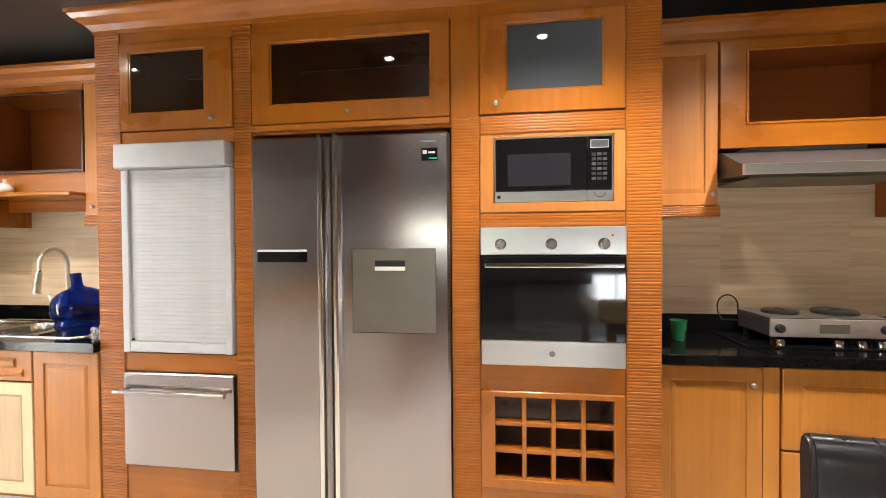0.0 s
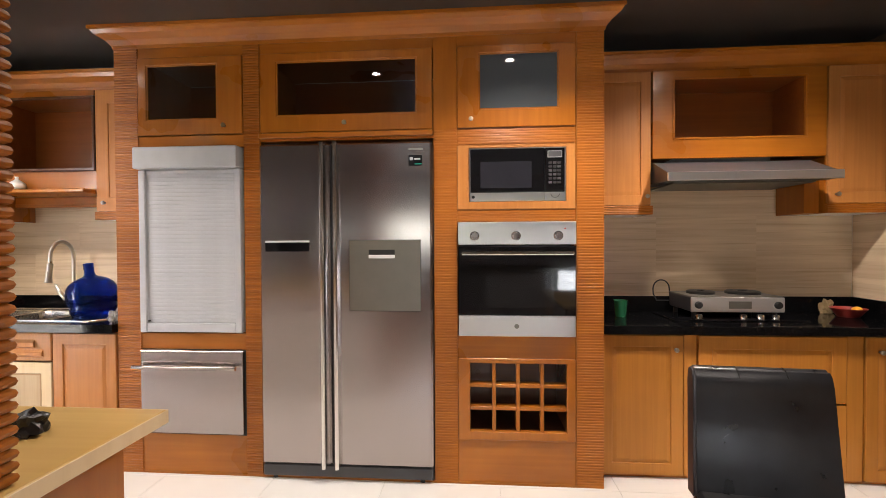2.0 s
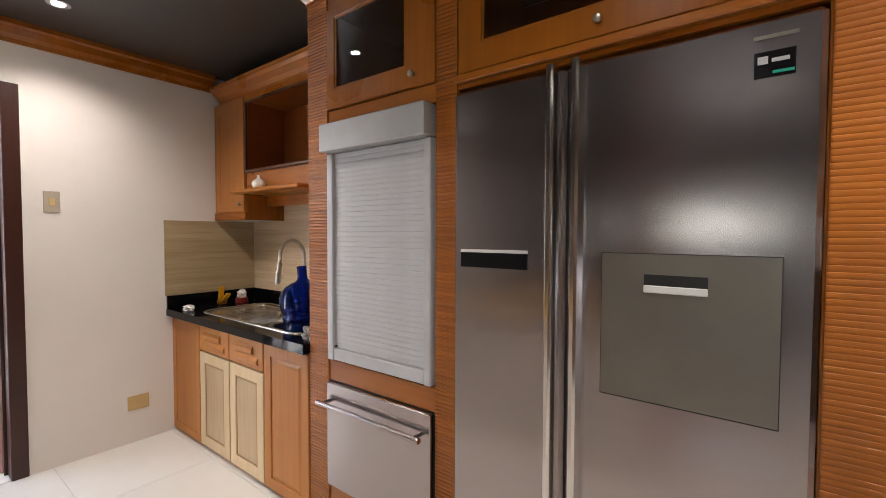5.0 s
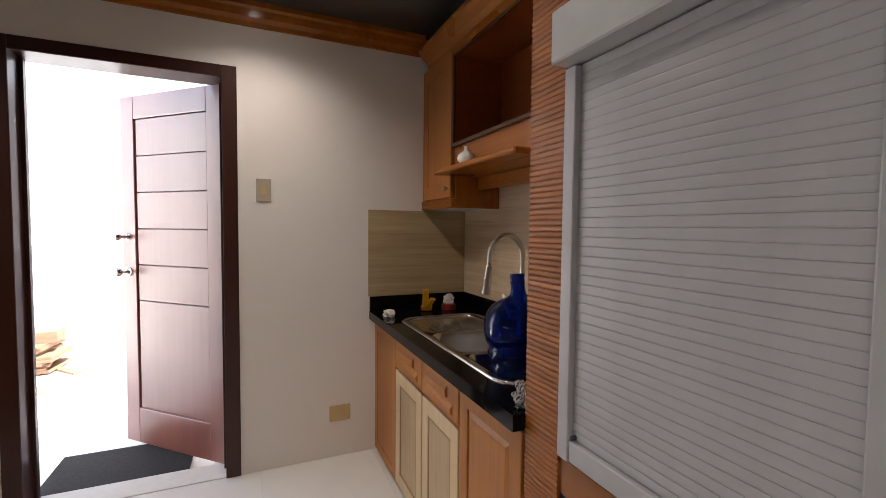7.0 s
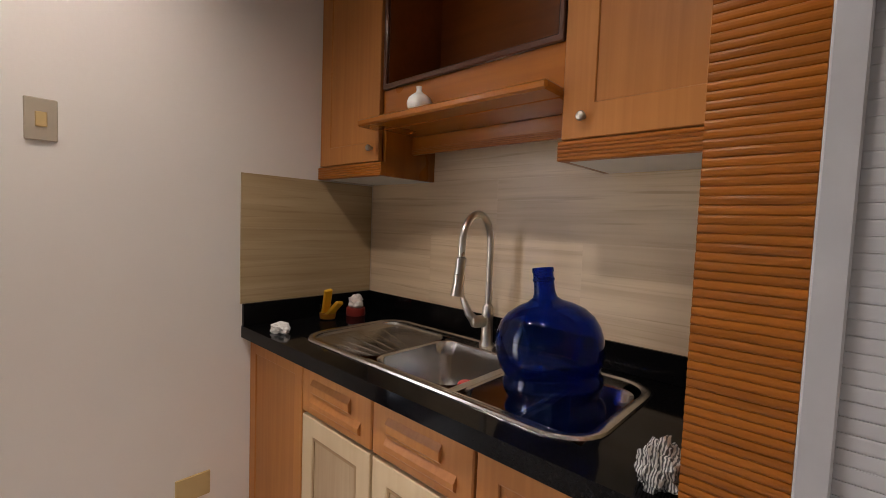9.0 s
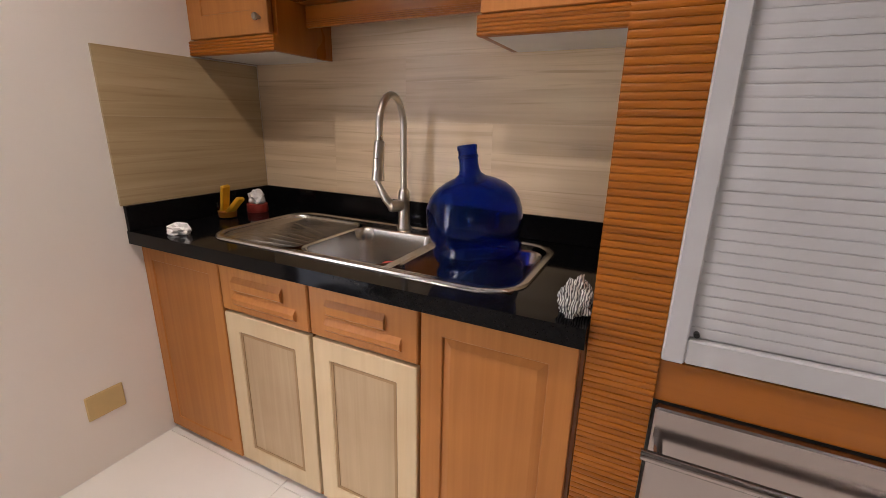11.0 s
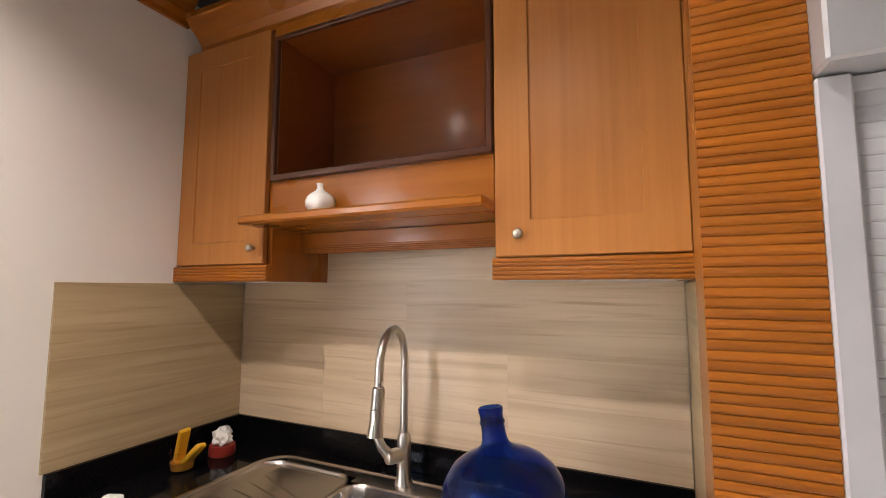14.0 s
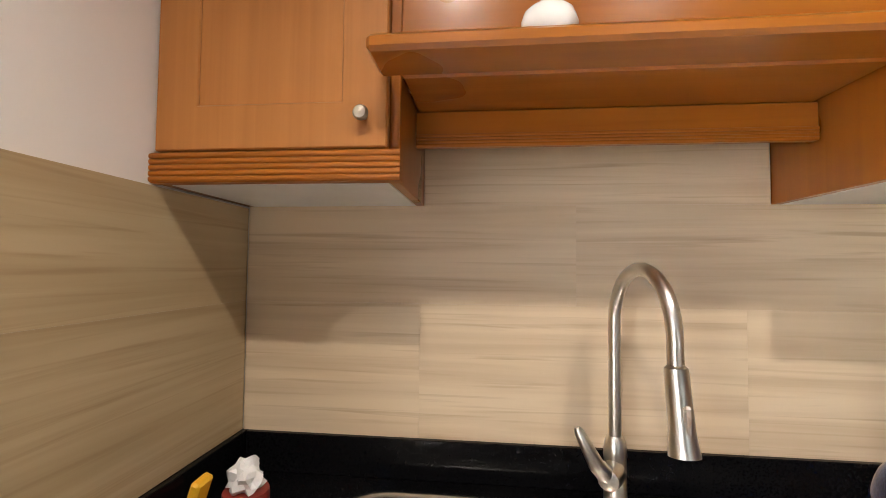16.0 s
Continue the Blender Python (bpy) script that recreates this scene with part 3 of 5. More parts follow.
# ---- downlights, with fittings for the added fill ----
def downlight(x, y):
    t = thing("downlight", (x, y, CEIL), "small round recessed ceiling downlight, lit; dining-side ones added as fill", "ceiling light", "kitchen downlights")
    bm = lathe(bmesh.new(), [(0.034, 0.0), (0.046, -0.002), (0.048, -0.005), (0.034, -0.007), (0.026, -0.003)], pose(x, y, CEIL), 28)
    part("trim_ring", bm, ALUBOX, t, smooth=True)
    bm = lathe(bmesh.new(), [(0.025, -0.002), (0.025, -0.005), (0.0, -0.006)], pose(x, y, CEIL), 24)
    part("lens", bm, LAMPON, t, smooth=True)


# the last three fittings belong to the unseen fill lamps
for lx, ly, lpow, cone, blend in LAMPS:
    downlight(lx, ly)

# ---- tall appliance cabinet ----
YF = 2.062        # front of its face frame
XL, XRT = -1.825, 0.785
XS = -1.797       # its carcass, behind the pilaster's edge
YN = 2.15          # depth to which the pilaster's side board reaches
tall = thing("tall_appliance_cabinet", (-0.5, 2.35, 0), "tall honey wood cabinet with ribbed pilasters round built-in appliances", "cabinet")
yb = YB - 0.003
part("side_panel", B(XS + 0.009, XS + 0.02, YF + 0.0205, yb, 0, 2.33), HONEY, tall)
part("side_panel", B(XRT - 0.02, XRT, YF + 0.02, yb, 0, 2.33), HONEY, tall)
for x in (-1.055, -0.04):
    part("partition", B(x - 0.01, x + 0.01, YF + 0.02, yb - 0.012, 0, 2.31), HONEY, tall)
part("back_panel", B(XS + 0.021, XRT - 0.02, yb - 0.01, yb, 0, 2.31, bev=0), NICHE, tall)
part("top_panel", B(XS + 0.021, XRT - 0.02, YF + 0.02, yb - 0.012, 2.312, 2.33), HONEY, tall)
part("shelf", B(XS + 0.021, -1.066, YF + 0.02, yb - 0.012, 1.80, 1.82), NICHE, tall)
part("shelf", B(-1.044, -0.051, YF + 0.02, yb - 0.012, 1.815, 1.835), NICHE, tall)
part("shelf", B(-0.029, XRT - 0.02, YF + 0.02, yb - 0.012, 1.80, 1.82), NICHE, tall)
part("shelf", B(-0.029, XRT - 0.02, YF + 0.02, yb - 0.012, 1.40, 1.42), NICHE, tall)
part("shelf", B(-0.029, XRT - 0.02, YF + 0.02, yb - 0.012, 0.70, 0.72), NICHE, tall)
# face frame: uprights, then rails between them
for a, b in ((XL, -1.692), (-1.098, -1.004), (-0.078, 0.046), (0.644, XRT)):
    part("upright", B(a, b, YF, YF + 0.02, 0, 2.33), HONEY, tall)
for a, b, c, d in ((-1.692, -1.098, 0, 0.216), (-1.692, -1.098, 0.684, 0.772), (-1.692, -1.098, 1.778, 1.842), (-1.692, -1.098, 2.265, 2.33),
                   (-1.004, -0.078, 1.80, 1.842), (-1.004, -0.078, 2.265, 2.33),
                   (0.046, 0.644, 0, 0.235), (0.046, 0.644, 0.66, 0.776), (0.046, 0.644, 1.362, 1.425), (0.046, 0.644, 1.757, 1.842), (0.046, 0.644, 2.265, 2.33)):
    part("rail", B(a, b, YF, YF + 0.02, c, d), HONEY_X, tall)
# ribbed pilasters
for a, b, c, d in ((XL, -1.6925, 0.0, 2.33), (-1.096, -1.008, 0.0, 2.33), (-0.072, 0.044, 0.0, 1.84), (0.65, XRT, 0.0, 2.33)):
    pil = part("pilaster", B(a, b, YF - 0.004, YF - 0.0005, c, d, bev=0), RIB, tall, "horizontally ribbed pilaster")
    ribs(pil, a, b, YF - 0.004, c, d, joined=a > -0.2, depth=0.14 if a > -0.2 else (0.27 if a < -1.5 else 0.2))
for c, d in ((1.762, 1.838), (1.367, 1.42)):
    pil = part("ribbed_rail", B(0.05, 0.64, YF - 0.004, YF - 0.0005, c, d, bev=0), RIB, tall)
    ribs(pil, 0.05, 0.64, YF - 0.004, c, d, 0.0135, depth=0.16)
part("crown", crown(XL, XRT, YF, CEIL - 0.002, 0.1, 0.085), HONEY_X, tall)
part("base_strip", B(XL, XRT, YF - 0.005, YF - 0.0005, 0, 0.012, bev=0), HONEY_X, tall)
part("ledge", B(-1.004, -0.078, YF - 0.03, YF - 0.001, 1.812, 1.838, bev=0.004), HONEY_X, tall)


def glass_door(x0, x1, z0, z1, gx0, gx1, gz0, gz1, kx, kz, pane=GLASS):
    y = YF - 0.012
    bm = frame_bm(x0, x1, z0, z1, gx0, gx1, gz0, gz1, y, y + 0.018)
    d = part("glass_door", bm, HONEY, tall, "framed glass door")
    part("pane", B(gx0 - 0.004, gx1 + 0.004, y + 0.010, y + 0.014, gz0 - 0.004, gz1 + 0.004, bev=0), pane, d).visible_shadow = False
    part("bead", frame_bm(gx0 + 0.0005, gx1 - 0.0005, gz0 + 0.0005, gz1 - 0.0005, gx0 + 0.007, gx1 - 0.007, gz0 + 0.007, gz1 - 0.007, y + 0.004, y + 0.0095, 0), HONEY_X, d)
    knob(d, kx, y, kz)


glass_door(-1.688, -1.10, 1.846, 2.262, -1.638, -1.239, 1.926, 2.222, -1.195, 1.888)
glass_door(-1.0, -0.082, 1.846, 2.262, -0.912, -0.163, 1.93, 2.217, -0.54, 1.886)
glass_door(0.048, 0.642, 1.846, 2.262, 0.158, 0.56, 1.937, 2.225, 0.118, 1.886, GREYPANE)
# surround of the microwave and the bottle rack
part("surround", frame_bm(0.0468, 0.6432, 1.4258, 1.7562, 0.106, 0.598, 1.466, 1.741, YF - 0.01, YF + 0.018, 0.003), DOORW, tall)
rack = part("bottle_rack", frame_bm(0.0468, 0.6432, 0.2358, 0.6592, 0.108, 0.60, 0.28, 0.634, YF - 0.012, YF + 0.018, 0.003), HONEY, tall, "wine bottle rack with twelve square cells")
cw, chh = (0.60 - 0.108) / 4, (0.634 - 0.28) / 3
for k in range(1, 4):
    part("divider", B(0.108 + k * cw - 0.009, 0.108 + k * cw + 0.009, YF - 0.004, YF + 0.05, 0.281, 0.633), HONEY, rack)
for k in range(1, 3):
    for j in range(4):
        part("divider", B(0.108 + j * cw + (0.0092 if j else 0), 0.108 + (j + 1) * cw - (0.0092 if j < 3 else 0), YF - 0.003, YF + 0.05, 0.28 + k * chh - 0.009, 0.28 + k * chh + 0.009), HONEY_X, rack)
# dark back and lining: the shade inside the cells, put in as colour
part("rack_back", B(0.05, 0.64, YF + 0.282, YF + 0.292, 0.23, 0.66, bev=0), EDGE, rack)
part("rack_lining", boxes([(0.05, 0.107, YF + 0.021, YF + 0.281, 0.23, 0.659), (0.601, 0.64, YF + 0.021, YF + 0.281, 0.23, 0.659), (0.108, 0.60, YF + 0.021, YF + 0.281, 0.23, 0.279)], 0), EDGE, rack, "lining darkened to give the cells their shade")

# ---- roller shutter of the appliance garage ----
sh = thing("roller_shutter", (-1.41, YF, 0.775), "closed white aluminium roller shutter in the tall cabinet", "shutter")
ys = YF - 0.012
part("shutter_box", B(-1.6918, -1.115, ys - 0.04, ys + 0.06, 1.662, 1.776, bev=0.004), ALUBOX, sh, "grey shutter box")
for a, b in ((-1.6918, -1.654), (-1.148, -1.116)):
    part("guide_rail", B(a, b, ys, ys + 0.05, 0.776, 1.659, bev=0.003), ALU, sh)
n = 40
p = (1.658 - 0.828) / n
prof = [(0.0014, 0.0001), (0.0004, 0.0010), (-0.0003, 0.004), (-0.0005, p * 0.5), (-0.0003, p - 0.003), (0.0004, p - 0.0003), (0.008, p - 0.0003), (0.008, 0.0001)]
bm = prism(bmesh.new(), prof, lambda u, z: (-1.6535, ys + 0.014 + u, 0.829 + z), lambda u, z: (-1.1485, ys + 0.014 + u, 0.829 + z))
pieces("slat", bm, ALU, sh, [(0, 0, k * p) for k in range(1, n)])
part("bottom_bar", B(-1.6535, -1.1485, ys + 0.002, ys + 0.022, 0.778, 0.827, bev=0.003), ALU, sh)
part("lock", cyl(bmesh.new(), (-1.642, ys + 0.0015, 0.838), (-1.642, ys + 0.012, 0.838), 0.005, 10), BLACKP, sh)
part("curtain_back", B(-1.6535, -1.1485, ys + 0.023, ys + 0.028, 0.778, 1.658, bev=0), ALUBOX, sh)

# ---- steel-fronted drawer appliance ----
dw = thing("dishwasher", (-1.41, YF, 0.216), "stainless steel built-in dishwasher front with a bar handle", "dishwasher")
# black sheet gives the shadow line round the panel its darkness
part("recess", B(-1.6915, -1.0985, YF + 0.002, YF + 0.018, 0.2165, 0.6835, bev=0), BLACKP, dw, "black backing for the shade round the front")
part("front_panel", B(-1.686, -1.109, YF - 0.022, YF + 0.0015, 0.228, 0.68, bev=0.004), STEEL, dw)
hd = part("handle", cyl(bmesh.new(), (-1.70, YF - 0.062, 0.598), (-1.125, YF - 0.062, 0.598), 0.011, 16), STEEL, dw, "round steel bar handle", smooth=True)
for x in (-1.67, -1.155):
    part("handle_post", cyl(bmesh.new(), (x, YF - 0.058, 0.598), (x, YF - 0.020, 0.598), 0.008, 12), STEEL, hd, smooth=True)

# ---- refrigerator ----
fg = thing("refrigerator", (-0.54, 2.3, 0), "side-by-side stainless steel refrigerator with tall bar handles", "refrigerator")
FX0, FX1, FM = -0.998, -0.082, -0.614
yd = 2.024
part("body", B(FX0 + 0.006, FX1 - 0.006, yd + 0.062, 2.60, 0.03, 1.765, bev=0.003), GRILLE, fg)
for nm, a, b in (("door", FX0, FM - 0.004), ("door", FM + 0.004, FX1)):
    bm = B(a, b, yd, yd + 0.058, 0.088, 1.778, bev=0.011)
    d = part(nm, bm, STEEL, fg, "brushed steel door")
    if b < FM:
        hx0, hx1 = FM - 0.052, FM - 0.022
        part("display", B(-0.965, -0.728, yd - 0.002, yd + 0.001, 1.215, 1.262, bev=0), BLACKG, d, "black display window")
        part("display_trim", B(-0.965, -0.728, yd - 0.003, yd + 0.001, 1.2625, 1.272, bev=0), SATIN, d)
    else:
        hx0, hx1 = FM + 0.018, FM + 0.048
        part("home_bar", B(-0.514, -0.144, yd - 0.003, yd + 0.001, 0.907, 1.272, bev=0), GREYBAND, d, "flush grey home bar panel")
        part("home_bar_seam", boxes([(-0.516, -0.514, yd - 0.0015, yd, 0.904, 1.274), (-0.144, -0.142, yd - 0.0015, yd, 0.904, 1.274), (-0.514, -0.144, yd - 0.0015, yd, 0.9035, 0.907), (-0.514, -0.144, yd - 0.0015, yd, 1.272, 1.274)], 0), BLACKP, d)
        part("home_bar_grip", B(-0.412, -0.276, yd - 0.0045, yd - 0.003, 1.196, 1.2225, bev=0), BLACKP, d)
        part("grip_lip", B(-0.412, -0.276, yd - 0.009, yd - 0.003, 1.178, 1.196, bev=0.002), SATIN, d)
        part("name_bar", B(-0.205, -0.128, yd - 0.0008, yd + 0.0005, 1.733, 1.741, bev=0), GREYBAND, d, "faint grey lettering bar")
        bg = part("badge", B(-0.202, -0.132, yd - 0.002, yd + 0.0005, 1.652, 1.706, bev=0), BLACKG, d, "dark glossy sticker")
        part("badge_mark", boxes([(-0.196, -0.178, yd - 0.0028, yd - 0.002, 1.68, 1.696), (-0.172, -0.142, yd - 0.0028, yd - 0.002, 1.682, 1.69)], 0), LABELG, bg)
        part("badge_stripe", boxes([(-0.17, -0.134, yd - 0.0028, yd - 0.002, 1.658, 1.664)], 0), LEDC, bg)
    bm = bmesh.new()
    prof = [(0.0, 0), (-0.034, 0.004), (-0.042, 0.010), (-0.042, 0.020), (-0.034, 0.026), (0, 0.030)]
    prism(bm, prof, lambda u, w: (hx0 + w, yd + u, 0.088), lambda u, w: (hx0 + w, yd + u, 1.778))
    part("handle", bm, HANDLE, d, "full-height steel bar handle")
part("door_gap", B(FM - 0.004, FM + 0.004, yd + 0.02, yd + 0.058, 0.09, 1.775, bev=0), BLACKP, fg)
part("grille", B(FX0 + 0.004, FX1 - 0.004, yd + 0.012, yd + 0.06, 0.022, 0.082, bev=0.003), GRILLE, fg)
for x in (FX0 + 0.06, FX1 - 0.06):
    part("foot", cyl(bmesh.new(), (x, yd + 0.05, 0), (x, yd + 0.05, 0.035), 0.022, 14), BLACKP, fg)
    part("hinge_cover", B(x - 0.045, x + 0.045, yd + 0.03, yd + 0.12, 1.766, 1.786, bev=0.004), GRILLE, fg)

# ---- microwave ----
mw = thing("microwave_oven", (0.35, 2.2, 1.466), "black and steel built-in microwave oven", "microwave")
ym = YF - 0.008
part("case", B(0.112, 0.592, ym + 0.02, 2.4, 1.468, 1.737), GRILLE, mw)
d = part("door", B(0.114, 0.490, ym, ym + 0.019, 1.514, 1.735, bev=0.003), BLACKG, mw, "black glass door")
part("window", B(0.165, 0.425, ym - 0.0015, ym, 1.535, 1.67, bev=0), plain("microwave_mesh_window", (0.019, 0.019, 0.025), 0.14), d)
part("base_band", B(0.114, 0.490, ym - 0.002, ym + 0.019, 1.469, 1.512, bev=0.002), STEEL_L, mw)
part("band_mark", cyl(bmesh.new(), (0.128, ym - 0.004, 1.49), (0.128, ym - 0.001, 1.49), 0.008, 14), BLACKP, mw)
cp = part("control_panel", B(0.493, 0.590, ym, ym + 0.019, 1.514, 1.735, bev=0.003), BLACKG, mw, "black keypad panel")
part("lcd", B(0.508, 0.574, ym - 0.0015, ym, 1.69, 1.718, bev=0), KEYG, cp)
part("lcd_frame", frame_bm(0.505, 0.577, 1.687, 1.721, 0.508, 0.574, 1.69, 1.718, ym - 0.0018, ym, 0), LABELG, cp)
for r in range(6):
    for c in range(3):
        part("key", B(0.51 + c * 0.022, 0.527 + c * 0.022, ym - 0.001, ym, 1.555 + r * 0.02, 1.567 + r * 0.02, bev=0), KEYG if (r + c) % 3 == 0 else KEYD, cp)
part("release_button", B(0.493, 0.590, ym - 0.002, ym + 0.019, 1.469, 1.512, bev=0.002), STEEL_L, mw)
part("dial_ring", tube(bmesh.new(), [(0.542 + 0.022 * math.cos(radians(k)), ym - 0.003, 1.506 + 0.022 * math.sin(radians(k))) for k in range(-170, -9, 10)], 0.0013, 6), GRILLE, mw, smooth=True)
part("edge_trim", boxes([(0.110, 0.1135, ym - 0.003, ym + 0.019, 1.466, 1.739), (0.5905, 0.594, ym - 0.003, ym + 0.019, 1.466, 1.739), (0.1135, 0.5905, ym - 0.003, ym + 0.019, 1.7355, 1.739)], 0), STEEL_L, mw)

# ---- oven ----
ov = thing("built_in_oven", (0.345, 2.2, 0.776), "stainless steel built-in oven with black glass door and three knobs", "oven")
yo = 2.022
part("case", B(0.06, 0.63, YF + 0.022, 2.55, 0.79, 1.35), GRILLE, ov)
cpn = part("control_panel", B(0.05, 0.641, yo, YF - 0.001, 1.245, 1.361, bev=0.003), STEEL_L, ov)
for x in (0.134, 0.342, 0.552):
    bm = lathe(bmesh.new(), [(0.024, 0), (0.024, 0.004), (0.019, 0.006), (0.018, 0.022), (0.015, 0.025), (0, 0.025)], pose(x, yo, 1.29, 90, 0, 0), 24)
    box(bm, x - 0.003, x + 0.003, yo - 0.032, yo - 0.02, 1.272, 1.308, bev=0)
    part("dial", bm, STEEL, cpn, smooth=True)
part("pilot_light", cyl(bmesh.new(), (0.585, yo - 0.002, 1.325), (0.585, yo + 0.001, 1.325), 0.004, 10), RED, cpn)
od = part("oven_door", B(0.052, 0.639, yo, YF - 0.001, 0.887, 1.238, bev=0.003), BLACKG, ov, "black glass oven door")
part("inner_window", B(0.19, 0.53, yo - 0.0008, yo + 0.001, 0.925, 1.125, bev=0), plain("oven_inner_glass", (0.011, 0.011, 0.012), 0.07), od, "faint inner window")
hb = part("handle", B(0.068, 0.622, yo - 0.042, yo - 0.026, 1.194, 1.212, bev=0.004), CHROME, od, "flat steel bar handle")
for x in (0.09, 0.60):
    part("handle_post", B(x - 0.007, x + 0.007, yo - 0.026, yo - 0.0002, 1.197, 1.209), CHROME, od)
kp = part("kick_panel", B(0.052, 0.639, yo + 0.002, YF - 0.001, 0.779, 0.885, bev=0.003), STEEL_L, ov)
part("emblem", cyl(bmesh.new(), (0.345, yo + 0.0, 0.832), (0.345, yo + 0.003, 0.832), 0.012, 16), GREYBAND, kp)

# ---- sink run: base cabinets ----
YC = 2.053
def base_cabinet(x0, x1, y, label):
    t = thing("base_cabinet", ((x0 + x1) / 2, (y + YB) / 2, 0), label, "cabinet")
    for a, b in ((x0 + 0.001, x0 + 0.017), (x1 - 0.017, x1 - 0.001)):
        part("side_panel", B(a, b, y + 0.0215, YB - 0.003, 0.0, 0.773), HONEY, t)
    part("bottom_panel", B(x0 + 0.017, x1 - 0.017, y + 0.0215, YB - 0.014, 0.0, 0.02), HONEY, t)
    part("back_panel", B(x0 + 0.017, x1 - 0.017, YB - 0.013, YB - 0.003, 0.0, 0.773, bev=0), NICHE, t)
    part("front_rail", B(x0 + 0.017, x1 - 0.017, y + 0.0215, y + 0.04, 0.74, 0.773), HONEY_X, t)
    return t


c = base_cabinet(XW, -2.944, YC, "narrow stained maple base cabinet with one door beside the wall")
panel_door(c, XW + 0.002, -2.944, 0.02, 0.765, YC, rail=0.05, raised=False)
c = base_cabinet(-2.944, -2.218, YC, "sink base cabinet with two stained drawers and two pale unfinished doors")
for a, b in ((-2.944, -2.575), (-2.575, -2.218)):
    d = part("drawer_front", B(a + 0.003, b - 0.003, YC, YC + 0.02, 0.608, 0.765, bev=0.004), DOORW, c)
    bm = bmesh.new()
    for z0, z1, m0, m1 in ((0.632, 0.672, 0.062, 0.05), (0.680, 0.728, 0.066, 0.098)):
        prism(bm, [(0.0, z0), (-0.010, z0 + 0.009), (-0.011, z1 - 0.016), (-0.003, z1 - 0.004), (0.0, z1)], lambda u, z: (a + m0, YC + u, z), lambda u, z: (b - m1, YC + u, z))
    part("raised_panel", bm, DOORW, d)
    dd = panel_door(c, a + 0.004, b - 0.004, 0.025, 0.600, YC, mat=PALE, rail=0.062, raised=False, name="pale_door", panel_mat=PALE_TAN)
    a0, a1, z0, z1 = a + 0.068, b - 0.068, 0.089, 0.536
    part("panel_bead", frame_bm(a0, a1, z0, z1, a0 + 0.009, a1 - 0.009, z0 + 0.009, z1 - 0.009, YC + 0.002, YC + 0.0055, 0), PALE_DARK, dd)
c = base_cabinet(-2.218, XL - 0.002, YC, "stained maple base cabinet with a raised panel door")
panel_door(c, -2.214, XL - 0.012, 0.02, 0.765, YC, rail=0.06)

# worktop with a cut-out for the sink
SX0, SX1, SY0, SY1 = -3.07, -1.99, 2.10, 2.565
ZT = 0.82
wt = thing("worktop", (-2.6, 2.3, 0.775), "polished black granite worktop with an upstand", "worktop")
for r in ((XW + 0.002, SX0 + 0.02, 2.018, YB - 0.002, 0.775, ZT), (SX1 - 0.02, XL - 0.002, 2.018, YB - 0.002, 0.775, ZT),
                    (XL - 0.002, XS - 0.001, YN + 0.004, YB - 0.002, 0.775, ZT),
                    (SX0 + 0.02, SX1 - 0.02, 2.018, SY0 + 0.015, 0.775, ZT), (SX0 + 0.02, SX1 - 0.02, SY1 - 0.015, YB - 0.002, 0.775, ZT)):
    part("slab", B(*r, bev=0), GRANITE, wt)
part("upstand", B(XW + 0.022, XS - 0.001, YB - 0.02, YB - 0.002, ZT + 0.0003, 0.905), GRANITE, wt)
part("upstand", B(XW + 0.002, XW + 0.02, 2.02, YB - 0.002, ZT + 0.0003, 0.905), GRANITE, wt)

# ---- sink ----
def rounded(x0, x1, y0, y1, r, n=6):
    pts = []
    for cx, cy, a0 in ((x1 - r, y1 - r, 0), (x0 + r, y1 - r, 90), (x0 + r, y0 + r, 180), (x1 - r, y0 + r, 270)):
        for k in range(n + 1):
            a = radians(a0 + 90 * k / n)
            pts.append((cx + r * math.cos(a), cy + r * math.sin(a)))
    return pts


def loops(bm, rings, close=True):
    vs = [[bm.verts.new(p) for p in r] for r in rings]
    n = len(vs[0])
    for a, b in zip(vs, vs[1:]):
        for k in range(n):
            bm.faces.new((a[k], a[(k + 1) % n], b[(k + 1) % n], b[k]))
    if close:
        bm.faces.new(vs[-1])
    return vs


